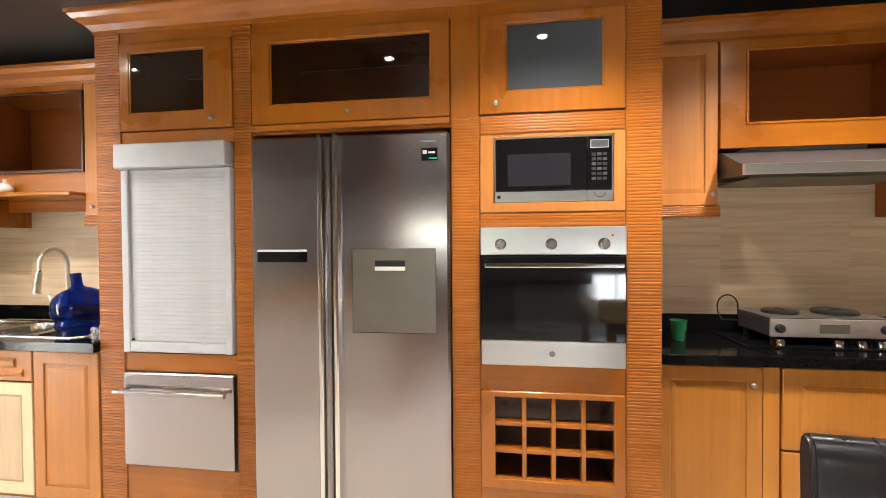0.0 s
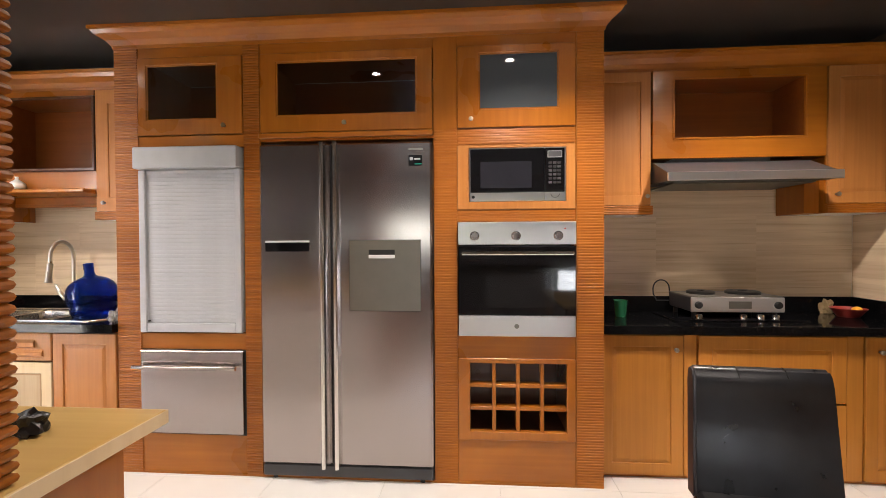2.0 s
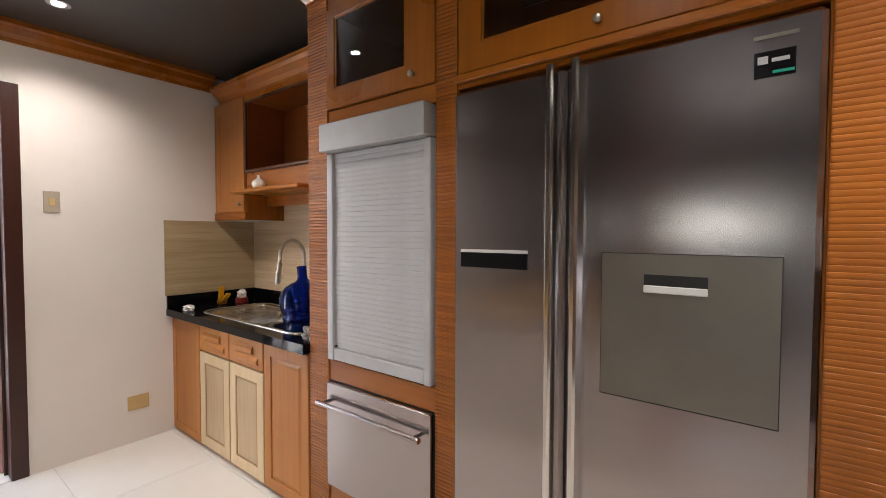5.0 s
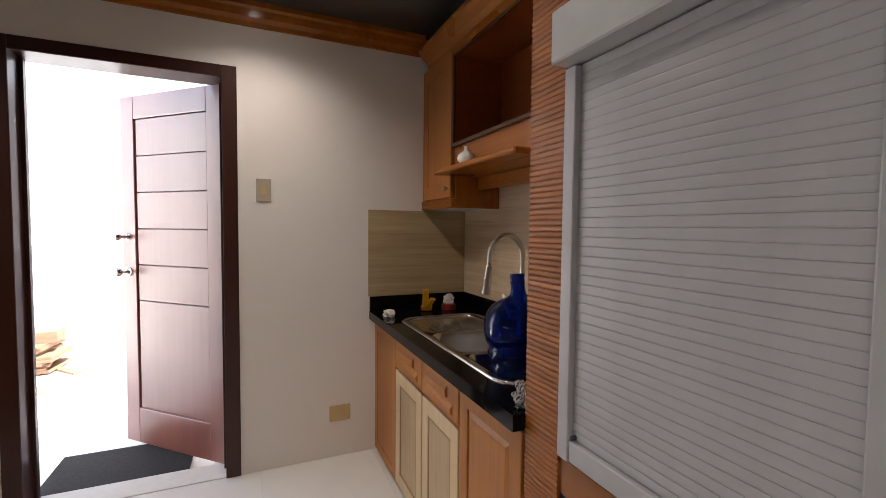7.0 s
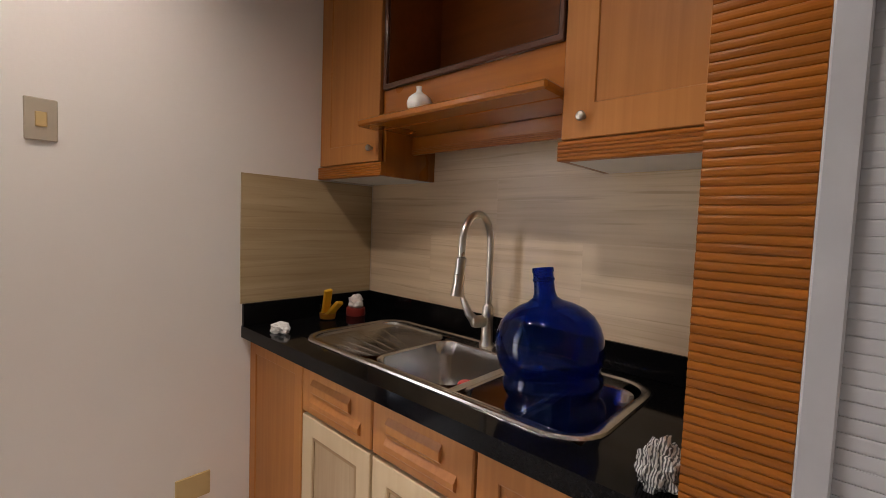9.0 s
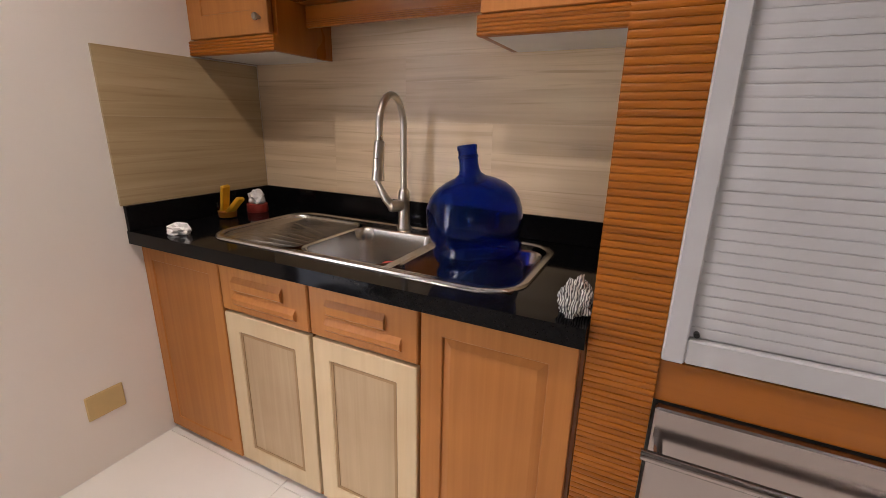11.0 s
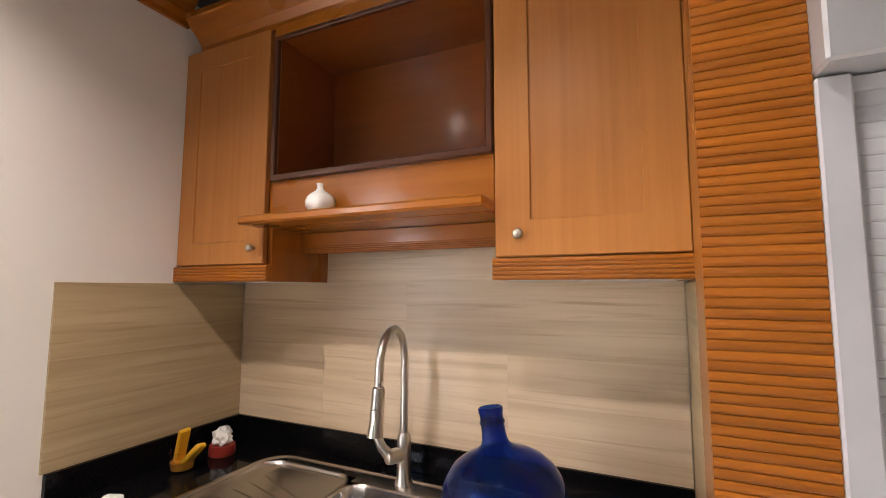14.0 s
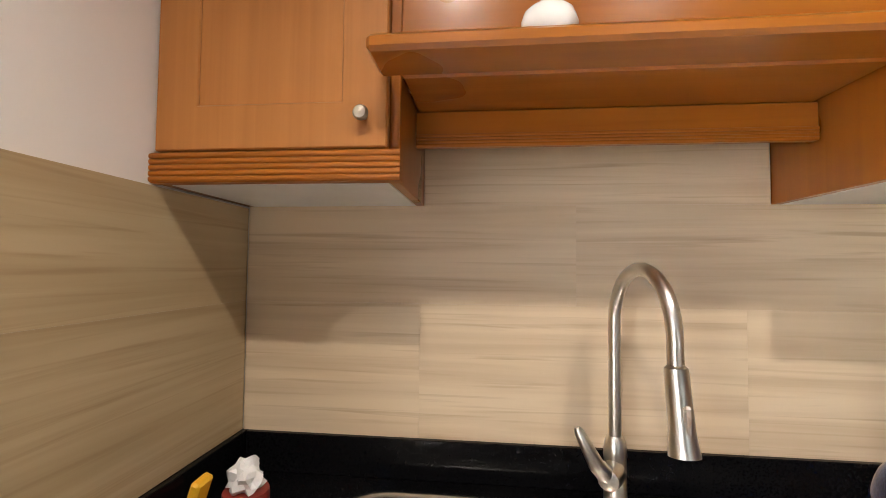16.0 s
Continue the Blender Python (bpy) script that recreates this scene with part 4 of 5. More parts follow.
def sink():
    t = thing("kitchen_sink", (-2.53, 2.33, ZT), "inset stainless steel double sink with a ribbed drainer", "sink")
    zr = ZT + 0.007
    # rim: outer rounded edge rolled down to the stone, inner openings filled by deck strips and bowls
    bm = bmesh.new()
    o = lambda i, z, r: [(x, y, z) for x, y in rounded(SX0 + i, SX1 - i, SY0 + i, SY1 - i, r)]
    loops(bm, [o(0, ZT + 0.0005, 0.10), o(0.002, zr - 0.001, 0.10), o(0.006, zr + 0.001, 0.095), o(0.018, zr, 0.085), o(0.024, zr - 0.004, 0.08)], False)
    bmesh.ops.recalc_face_normals(bm, faces=bm.faces)
    part("rim", bm, SINKM, t, smooth=True)
    zd = zr - 0.004
    dx = -2.70                                     # drainer | bowl | bowl
    bx = ((-2.695, -2.375), (-2.345, -2.02))
    by = (2.135, 2.478)
    deck = boxes([(SX0 + 0.08, dx, SY1 - 0.052, SY1 - 0.02, zd - 0.004, zd)], 0)
    box(deck, dx, SX1 - 0.075, by[1] + 0.002, SY1 - 0.02, zd - 0.004, zd, bev=0)
    box(deck, dx, SX1 - 0.075, SY0 + 0.022, by[0] - 0.002, zd - 0.004, zd, bev=0)
    box(deck, bx[0][1] + 0.002, bx[1][0] - 0.002, by[0] - 0.002, by[1] + 0.002, zd - 0.004, zd, bev=0)
    part("deck", deck, SINKM, t)
    bm = bmesh.new()
    o = lambda i, z, r: [(x, y, z) for x, y in rounded(SX0 + 0.022 + i, dx - i, SY0 + 0.022 + i, SY1 - 0.05 - i * 0.3, r)]
    loops(bm, [o(0, zd, 0.07), o(0.006, zd - 0.006, 0.066), o(0.014, zd - 0.010, 0.06)])
    part("drainer", bm, SINKM, t, smooth=True)
    for k in range(6):
        bm = bmesh.new()
        x0, y0 = -2.735, 2.18 + k * 0.03
        x1, y1 = -3.0 + abs(k - 2) * 0.008, 2.16 + k * 0.052
        tube(bm, [(x0, y0, zd - 0.012), ((x0 + x1) / 2, (y0 + y1) / 2, zd - 0.0105), (x1, y1, zd - 0.012)], 0.0028, 8)
        part("drainer_rib", bm, SINKM, t, smooth=True)
    for a, b in bx:
        bm = bmesh.new()
        o = lambda i, z, r: [(x, y, z) for x, y in rounded(a + i, b - i, by[0] + i, by[1] - i, r)]
        loops(bm, [o(-0.003, zd, 0.06), o(0.003, zd - 0.005, 0.055), o(0.010, zd - 0.05, 0.055), o(0.016, zd - 0.12, 0.05), o(0.03, zd - 0.145, 0.045), o(0.06, zd - 0.152, 0.03)])
        bw = part("bowl", bm, SINKM, t, smooth=True)
        cx, cy = (a + b) / 2, (by[0] + by[1]) / 2
        part("drain", lathe(bmesh.new(), [(0.045, 0.0), (0.045, 0.004), (0.035, 0.003), (0.0, 0.001)], pose(cx, cy, zd - 0.152), 20), CHROME, bw, smooth=True)
    return t


sink()
fx, fy = -2.55, 2.53

def faucet():
    t = thing("faucet", (fx, fy, ZT + 0.004), "brushed nickel gooseneck pull-down faucet with a side lever", "faucet")
    z0 = ZT + 0.003
    part("base", lathe(bmesh.new(), [(0.026, 0), (0.026, 0.006), (0.021, 0.012), (0.0195, 0.10), (0.021, 0.11), (0.019, 0.135), (0.0125, 0.145), (0, 0.145)], pose(fx, fy, z0), 24), NICKEL, t, smooth=True)
    # neck: up, over towards the bowl and down
    d = Vector((0.16, -0.987, 0)).normalized()
    pts = [Vector((fx, fy, z0 + 0.14 + k * 0.03)) for k in range(7)]
    R = 0.096
    c = Vector((fx, fy, z0 + 0.352)) + d * R
    pts += [c - d * R * math.cos(radians(a)) + Vector((0, 0, R * math.sin(radians(a)) * 1.05)) for a in range(0, 181, 12)]
    e = pts[-1]
    pts += [e + Vector((0, 0, -0.02)), e + Vector((0, 0, -0.035)) + d * 0.001]
    part("neck", tube(bmesh.new(), pts, 0.0115, 14), NICKEL, t, smooth=True)
    e2 = pts[-1]
    hd = part("spray_head", tube(bmesh.new(), [e2, e2 + Vector((0, 0, -0.004)), e2 + Vector((0, 0, -0.01)) + d * 0.001, e2 + Vector((0, 0, -0.085)) + d * 0.012, e2 + Vector((0, 0, -0.12)) + d * 0.018], [0.0115, 0.016, 0.0165, 0.0175, 0.021], 16), NICKEL, t, smooth=True)
    p = e2 + Vector((0, 0, -0.07)) + d * 0.026
    part("spray_button", B(p.x - 0.006, p.x + 0.006, p.y - 0.004, p.y + 0.008, p.z - 0.025, p.z + 0.02, bev=0.003), NICKEL, hd)
    # lever hub points towards the drainer side and the room
    hdir = Vector((-0.45, -0.89, 0)).normalized()
    h0 = Vector((fx, fy, z0 + 0.085))
    bm = tube(bmesh.new(), [h0 + hdir * 0.012, h0 + hdir * 0.045, h0 + hdir * 0.058, h0 + hdir * 0.064], [0.021, 0.021, 0.018, 0.008], 16)
    hub = part("valve_hub", bm, NICKEL, t, smooth=True)
    part("lever", tube(bmesh.new(), [h0 + hdir * 0.046, h0 + hdir * 0.055 + Vector((-0.02, 0, 0.025)), h0 + hdir * 0.06 + Vector((-0.048, 0, 0.082)), h0 + hdir * 0.06 + Vector((-0.052, 0, 0.09))], [0.017, 0.0145, 0.009, 0.005], 12), NICKEL, hub, smooth=True)


faucet()

# ---- water bottle in the right bowl, its cap in the other ----
def water_bottle():
    bx, by, bz = -2.128, 2.262, 0.686
    prof = [(0.0, 0.006), (0.085, 0.0), (0.112, 0.008), (0.118, 0.03), (0.118, 0.062), (0.110, 0.074), (0.110, 0.084), (0.118, 0.096), (0.118, 0.135), (0.110, 0.147), (0.110, 0.158), (0.118, 0.172), (0.119, 0.192), (0.113, 0.202), (0.114, 0.21), (0.123, 0.226), (0.128, 0.25), (0.128, 0.285), (0.123, 0.31),
            (0.111, 0.334), (0.091, 0.354), (0.064, 0.369), (0.041, 0.377), (0.030, 0.385), (0.0265, 0.395), (0.025, 0.408), (0.0245, 0.444), (0.0262, 0.447), (0.0262, 0.456), (0.024, 0.458)]
    inner = [(r - 0.003, h + (0.003 if i < 3 else 0)) for i, (r, h) in enumerate(prof)][::-1]
    inner = [(max(0.0, r), h) for r, h in inner]
    m = pose(bx, by, bz + 0.004, -1, -9, 0)
    t = thing("water_bottle", (bx, by, bz), "large empty translucent blue water bottle standing in the sink", "bottle")
    part("shell", lathe(bmesh.new(), prof + inner, m, 48), BLUE, t, smooth=True)
    part("neck_ring", lathe(bmesh.new(), [(0.0250, 0.423), (0.0268, 0.426), (0.0268, 0.430), (0.0250, 0.433)], m, 32), BLUE, t, smooth=True)


water_bottle()
solo("bottle_cap", lathe(bmesh.new(), [(0.027, 0), (0.030, 0.004), (0.029, 0.04), (0.024, 0.046), (0, 0.046)], pose(-2.545, 2.42, 0.6745), 20), RED, "red plastic bottle cap standing in the sink bowl", "bottle cap", loc=(-2.545, 2.42, 0.6745), smooth=True)


def crumple(name, x, y, z, sx, sy, sz, mat, label, category, seed, sub=3):
    bm = bmesh.new()
    bmesh.ops.create_icosphere(bm, subdivisions=sub, radius=1)
    for v in bm.verts:
        k = 1 + 0.55 * noise.noise(v.co * 2.1 + Vector((seed, 0, 0))) + 0.25 * noise.noise(v.co * 5 + Vector((0, seed, 0)))
        v.co = Vector((v.co.x * k * sx, v.co.y * k * sy, max(-0.6, v.co.z * k) * sz))
    lo = min(v.co.z for v in bm.verts)
    bmesh.ops.translate(bm, verts=bm.verts, vec=(x, y, z - lo))
    return solo(name, bm, mat, label, category, loc=(x, y, z))


crumple("crumpled_tissue", -3.165, 2.085, ZT, 0.045, 0.03, 0.022, FILM, "crumpled white tissue on the worktop", "tissue", 3.0)
crumple("plastic_bag_knot", -3.235, 2.475, ZT + 0.034, 0.03, 0.03, 0.036, FILM, "knotted white plastic bag on a red lid", "plastic bag", 8.0)
solo("plastic_tub", lathe(bmesh.new(), [(0.04, 0), (0.043, 0.006), (0.041, 0.034), (0.0, 0.034)], pose(-3.235, 2.475, ZT), 24), DULLRED, "dull red plastic tub on the worktop", "tub", loc=(-3.235, 2.475, ZT), smooth=True)
cup = thing("sponge_cup", (-3.24, 2.335, ZT), "clear plastic cup holding yellow scrubbing sponges", "cup")
part("cup_wall", lathe(bmesh.new(), [(0.034, 0), (0.042, 0.06), (0.0405, 0.06), (0.0325, 0.004), (0, 0.004)], pose(-3.24, 2.335, ZT), 24), CLEAR, cup, smooth=True)
part("soap", lathe(bmesh.new(), [(0, 0.005), (0.032, 0.005), (0.035, 0.026), (0, 0.026)], pose(-3.24, 2.335, ZT), 24), ORANGEP, cup, "orange soap paste", smooth=True)
for (dx, dy, rx, ry, h) in ((-0.012, 0.0, 6, 20, 0.125), (0.014, -0.006, -12, 42, 0.095)):
    bm = B(-0.008, 0.008, -0.018, 0.018, 0.0, h, bev=0.004)
    bmesh.ops.transform(bm, matrix=pose(-3.24 + dx - 0.008, 2.335 + dy, ZT + 0.012, rx, ry, 0), verts=bm.verts)
    part("sponge", bm, YELLOW, cup)


def steel_wool_cloth():
    rnd = random.Random(7)
    m, n, l, b = nodes_of("striped_cloth")
    setp(b, rough=0.9)
    tc = n.new("ShaderNodeTexCoord")
    wv = n.new("ShaderNodeTexWave")
    wv.inputs["Scale"].default_value, wv.inputs["Distortion"].default_value = 60, 7.0
    l.new(tc.outputs["Object"], wv.inputs["Vector"])
    rp = n.new("ShaderNodeValToRGB")
    rp.color_ramp.elements[0].color, rp.color_ramp.elements[1].color = (0.10, 0.10, 0.10, 1), (0.62, 0.61, 0.58, 1)
    rp.color_ramp.elements[0].position, rp.color_ramp.elements[1].position = 0.42, 0.55
    l.new(wv.outputs["Color"], rp.inputs["Fac"])
    l.new(rp.outputs["Color"], b.inputs["Base Color"])
    crumple("striped_cloth", -1.862, 2.088, ZT, 0.034, 0.045, 0.044, m, "crumpled black and white striped cloth on the worktop", "cloth", 15.0, 4)


steel_wool_cloth()

# ---- wall tiles behind the sink ----
def tile(x0, x1, z0, z1, mat, parent, y=YB):
    return part("tile", B(x0 + 0.0001, x1 - 0.0001, y - 0.009, y - 0.0005, z0 + 0.0001, z1 - 0.0001, bev=0.0002), mat, parent)


sp = thing("splashback", (-2.6, YB, 0.905), "travertine-look ceramic wall tiles behind the sink", "wall tiles", kind="structure")
xs = (XW + 0.01, -2.933, -2.263, XS - 0.001)
for a, b in zip(xs, xs[1:]):
    tile(a, b, 0.905, 1.195, TILEM, sp)
xs = (XW + 0.01, -2.60, XS - 0.001)
for a, b in zip(xs, xs[1:]):
    tile(a, b, 1.195, 1.41, TILEM, sp)
tile(-2.926, -2.215, 1.41, 1.60, TILEM, sp)
# side returns use the tile copy that has their shade in its colour
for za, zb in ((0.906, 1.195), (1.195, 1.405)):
    part("tile", B(XW + 0.0005, XW + 0.009, 2.012, YB - 0.01, za + 0.0001, zb - 0.0001, bev=0.0002), TILE_SHADED, sp)
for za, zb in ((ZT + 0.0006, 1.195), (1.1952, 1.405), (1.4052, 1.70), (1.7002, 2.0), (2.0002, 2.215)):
    part("tile", B(XS + 0.0005, XS + 0.0085, YN + 0.003, YB - 0.0095 if za < 1.4 else 2.364, za, zb, bev=0.0002), TILE_SHADED, sp)
n = 166
zig = [(YF + 0.0205, 2.329), (YF + 0.0205, 0.001)]
for k in range(n):
    z = 0.001 + 2.328 * k / n
    zig += [(YN - 0.004, z), (YN + 0.002, z + 0.0069)]
cheek = bmesh.new()
prism(cheek, zig, lambda u, z: (XL + 0.0005, u, z), lambda u, z: (XS + 0.0088, u, z))
part("cheek_board", cheek, HONEY, tall, "plain side board with a notched edge")

# ---- wall cabinets over the sink ----
YU = 2.345
def wall_cabinet(x0, x1, y, label, z0=1.46, z1=2.215):
    t = thing("wall_cabinet", ((x0 + x1) / 2, (y + YB) / 2, 1.41), label, "cabinet")
    part("side_panel", B(x0 + 0.001, x0 + 0.019, y + 0.021, YB - 0.003, 1.41, z1), HONEY, t)
    part("side_panel", B(x1 - 0.019, x1 - 0.001, y + 0.021, YB - 0.003, 1.41, z1), HONEY, t)
    part("top_panel", B(x0 + 0.019, x1 - 0.019, y + 0.021, YB - 0.003, z1 - 0.018, z1), HONEY, t)
    part("floor_panel", B(x0 + 0.019, x1 - 0.019, y + 0.021, YB - 0.003, 1.46, 1.478), HONEY, t)
    part("back_panel", B(x0 + 0.019, x1 - 0.019, YB - 0.012, YB - 0.003, 1.478, z1 - 0.018), HONEY, t)
    part("underside", B(x0 + 0.02, x1 - 0.02, y + 0.022, YB - 0.003, 1.4095, 1.418, bev=0), WHITEP, t, "white melamine underside")
    mo = part("light_rail", B(x0 - 0.002, x1 + 0.004, y - 0.002, y + 0.0205, 1.41, 1.46, bev=0.001), RIB, t, "ribbed light rail")
    ribs(mo, x0 - 0.002, x1 + 0.004, y - 0.002, 1.411, 1.459, 0.0097, depth=0.4)
    return t


c = wall_cabinet(XW + 0.002, -2.926, YU, "stained maple wall cabinet with a panel door and knob")
panel_door(c, XW + 0.003, -2.943, 1.462, 2.215, YU, rail=0.075, knob_at=(-2.982, 1.512), raised=False)
c = wall_cabinet(-2.212, XS - 0.004, YU, "stained maple wall cabinet with a raised panel door and knob")
panel_door(c, -2.21, XS - 0.006, 1.462, 2.215, YU, rail=0.085, knob_at=(-2.15, 1.514), raised=False)

ni = thing("open_wall_niche", (-2.57, 2.5, 1.5), "open honey wood wall niche with a display ledge below", "shelf unit")
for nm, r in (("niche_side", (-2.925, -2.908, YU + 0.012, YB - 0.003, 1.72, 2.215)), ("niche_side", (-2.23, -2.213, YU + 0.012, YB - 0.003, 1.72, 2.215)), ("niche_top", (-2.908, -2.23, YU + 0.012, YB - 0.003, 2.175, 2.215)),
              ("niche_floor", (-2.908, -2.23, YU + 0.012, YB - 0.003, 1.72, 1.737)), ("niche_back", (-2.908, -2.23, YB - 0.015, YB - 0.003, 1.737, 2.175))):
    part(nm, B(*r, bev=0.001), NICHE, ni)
part("niche_trim", frame_bm(-2.925, -2.213, 1.715, 2.18, -2.908, -2.23, 1.735, 2.165, YU - 0.004, YU + 0.012, 0.003), EDGE, ni)
part("top_rail", B(-2.925, -2.213, YU, YU + 0.011, 2.1805, 2.215), HONEY_X, ni)
part("apron", B(-2.925, -2.213, YU + 0.012, YU + 0.028, 1.598, 1.7195), HONEY_X, ni)
part("ledge", boxes([(-2.955, -2.205, YU - 0.092, YU - 0.003, 1.572, 1.597), (-2.924, -2.214, YU - 0.003, YU + 0.165, 1.572, 1.597)], 0.006), HONEY_X, ni, "honey wood ledge with a rounded front")
vl = part("valance", B(-2.924, -2.214, YU + 0.15, YU + 0.165, 1.503, 1.571), HONEY_X, ni, "ribbed valance under the ledge")
ribs(vl, -2.924, -2.214, YU + 0.15, 1.504, 1.528, 0.006, depth=0.3)

# white bulb on the ledge: lobed sides and a short leaning stem
PX, PY = -2.70, 2.312
pot = lathe(bmesh.new(), [(0.016, 0), (0.030, 0.004), (0.0385, 0.018), (0.040, 0.030), (0.036, 0.043), (0.026, 0.053), (0.014, 0.061), (0.009, 0.068), (0.0085, 0.076), (0.010, 0.083), (0, 0.084)], pose(PX, PY, 1.597), 48)
for v in pot.verts:
    a, h = math.atan2(v.co.y - PY, v.co.x - PX), v.co.z - 1.597
    k = 0.055 * abs(math.cos(3.5 * a)) * min(1, h / 0.02) * (1 if h < 0.06 else 0.4)
    v.co.x += (v.co.x - PX) * k - 0.10 * max(0, h - 0.05)
    v.co.y += (v.co.y - PY) * k
solo("ceramic_ornament", pot, CERAMIC, "small white bulb-shaped ceramic ornament on the ledge", "ornament", loc=(PX, PY, 1.597), smooth=True)

cr = thing("cornice", (-2.57, 2.4, 2.216), "honey wood cornice over the wall cabinets", "cornice")
part("moulding", crown(XW + 0.06, XS - 0.001, YU + 0.02, 2.322, 0.105, 0.075, ends=False), HONEY_X, cr)
part("top_board", B(XW + 0.06, XS - 0.001, YU + 0.021, YB - 0.003, 2.217, 2.235, bev=0), HONEY_X, cr)

# ---- cooking run on the right ----
YC2 = 2.165
XQ = XR - 0.002
c = base_cabinet(XRT + 0.002, 1.295, YC2, "stained maple base cabinet with one panel door")
panel_door(c, XRT + 0.012, 1.225, 0.02, 0.765, YC2, mat=DOORG, rail=0.062, knob_at=(1.182, 0.69))
part("filler", B(1.228, 1.292, YC2 + 0.006, YC2 + 0.021, 0.02, 0.765), DOORG, c)
c = base_cabinet(1.295, 2.115, YC2, "stained maple base cabinet with two wide drawers")
for z0, z1 in ((0.02, 0.412), (0.418, 0.765)):
    panel_door(c, 1.30, 2.03, z0, z1, YC2, mat=DOORG, rail=0.07, name="drawer_front")
part("filler", B(2.033, 2.112, YC2 + 0.006, YC2 + 0.021, 0.02, 0.765), DOORG, c)
c = base_cabinet(2.115, XQ, YC2, "stained maple corner base cabinet with one door")
panel_door(c, 2.12, XQ - 0.004, 0.02, 0.765, YC2, mat=DOORG, rail=0.06, knob_at=(2.185, 0.69))
wt2 = thing("worktop", (1.6, 2.4, 0.775), "polished black granite worktop beside the oven cabinet", "worktop")
part("slab", B(XRT + 0.002, XQ, 2.125, YB - 0.002, 0.775, ZT, bev=0.004), GRANITE, wt2)
part("upstand", B(XRT + 0.002, XQ - 0.02, YB - 0.02, YB - 0.002, ZT + 0.0003, 0.915), GRANITE, wt2)
part("upstand", B(XQ - 0.018, XQ, 2.13, YB - 0.002, ZT + 0.0003, 0.915), GRANITE, wt2)
sp2 = thing("splashback", (1.6, YB, 0.915), "travertine-look ceramic wall tiles behind the stove", "wall tiles", kind="structure")
xs = (XRT + 0.002, 1.27, 1.87, XR - 0.01)
for a, b in zip(xs, xs[1:]):
    tile(a, b, 0.915, 1.205, TILEM, sp2)
    tile(a, b, 1.205, 1.41, TILEM, sp2)
tile(1.155, 2.058, 1.41, 1.62, TILEM, sp2)
part("tile", B(XR - 0.009, XR - 0.0005, 2.13, YB - 0.01, 0.916, 1.409, bev=0.0006), TILEM, sp2)

c = wall_cabinet(XRT + 0.004, 1.132, YU, "stained maple wall cabinet with a panel door beside the hood")
panel_door(c, XRT + 0.006, 1.128, 1.462, 2.215, YU, rail=0.055, knob_at=(1.102, 1.512))
c = wall_cabinet(2.065, XQ, YU, "stained maple corner wall cabinet with a panel door")
panel_door(c, 2.068, XQ - 0.003, 1.462, 2.215, YU, rail=0.06, knob_at=(2.11, 1.512))
ni2 = thing("hood_cabinet", (1.6, 2.5, 1.72), "honey wood cabinet over the range hood with an open niche", "cabinet")
part("front_frame", frame_bm(1.136, 2.061, 1.722, 2.215, 1.25, 1.952, 1.832, 2.166, YU, YU + 0.0195), HONEY_X, ni2)
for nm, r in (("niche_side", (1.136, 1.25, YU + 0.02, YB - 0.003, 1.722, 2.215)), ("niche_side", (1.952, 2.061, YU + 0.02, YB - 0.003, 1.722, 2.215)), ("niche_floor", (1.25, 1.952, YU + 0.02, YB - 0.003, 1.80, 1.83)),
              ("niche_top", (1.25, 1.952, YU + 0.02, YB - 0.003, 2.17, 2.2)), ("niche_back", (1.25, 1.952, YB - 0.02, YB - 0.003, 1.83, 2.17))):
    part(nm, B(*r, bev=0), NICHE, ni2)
part("niche_trim", frame_bm(1.244, 1.958, 1.826, 2.172, 1.256, 1.946, 1.838, 2.16, YU - 0.006, YU - 0.0002, 0.002), HONEY_X, ni2)
part("valance", B(1.98, 2.061, YU + 0.05, YB - 0.012, 1.41, 1.60), HONEY, ni2)
cr2 = thing("cornice", (1.6, 2.4, 2.216), "honey wood cornice over the wall cabinets", "cornice")
part("moulding", crown(XRT + 0.004, XQ, YU + 0.02, 2.315, 0.10, 0.06, ends=False), HONEY_X, cr2)
part("top_board", B(XRT + 0.004, XQ, YU + 0.021, YB - 0.003, 2.217, 2.235, bev=0), HONEY_X, cr2)

hood = thing("range_hood", (1.57, 2.4, 1.575), "slim stainless steel range hood under the cabinet", "range hood")
bm = bmesh.new()
prism(bm, [(YB - 0.012, 1.60), (2.21, 1.575), (2.16, 1.575), (2.16, 1.618), (2.345, 1.70), (YB - 0.012, 1.72)], lambda u, z: (1.138, u, z), lambda u, z: (1.975, u, z))
part("body", bm, GRILLE, hood)
part("front_lip", B(1.136, 1.998, 2.146, 2.16, 1.573, 1.618, bev=0.003), STEEL_L, hood)
part("filter", B(1.20, 1.92, 2.23, 2.58, 1.566, 1.574, bev=0), GREYBAND, hood)

# built-in glass hob with four knobs, and a portable two-plate stove standing on it
hob = thing("built_in_hob", (1.57, 2.45, ZT), "black glass built-in hob with chrome knobs", "hob")
part("glass", B(1.22, 1.93, 2.27, 2.60, ZT + 0.0005, ZT + 0.008, bev=0.002), BLACKG, hob)
for x in (1.375, 1.61, 1.70, 1.78):
    part("knob", lathe(bmesh.new(), [(0.019, 0), (0.018, 0.02), (0.015, 0.024), (0, 0.024)], pose(x, 2.315, ZT + 0.008), 18), CHROME, hob, "chrome knob", smooth=True)
st = thing("portable_stove", (1.54, 2.45, ZT + 0.008), "portable stainless steel double hot plate", "stove")
zb = ZT + 0.045
part("case", B(1.332, 1.822, 2.318, 2.585, zb, zb + 0.082, bev=0.005), GRILLE, st)
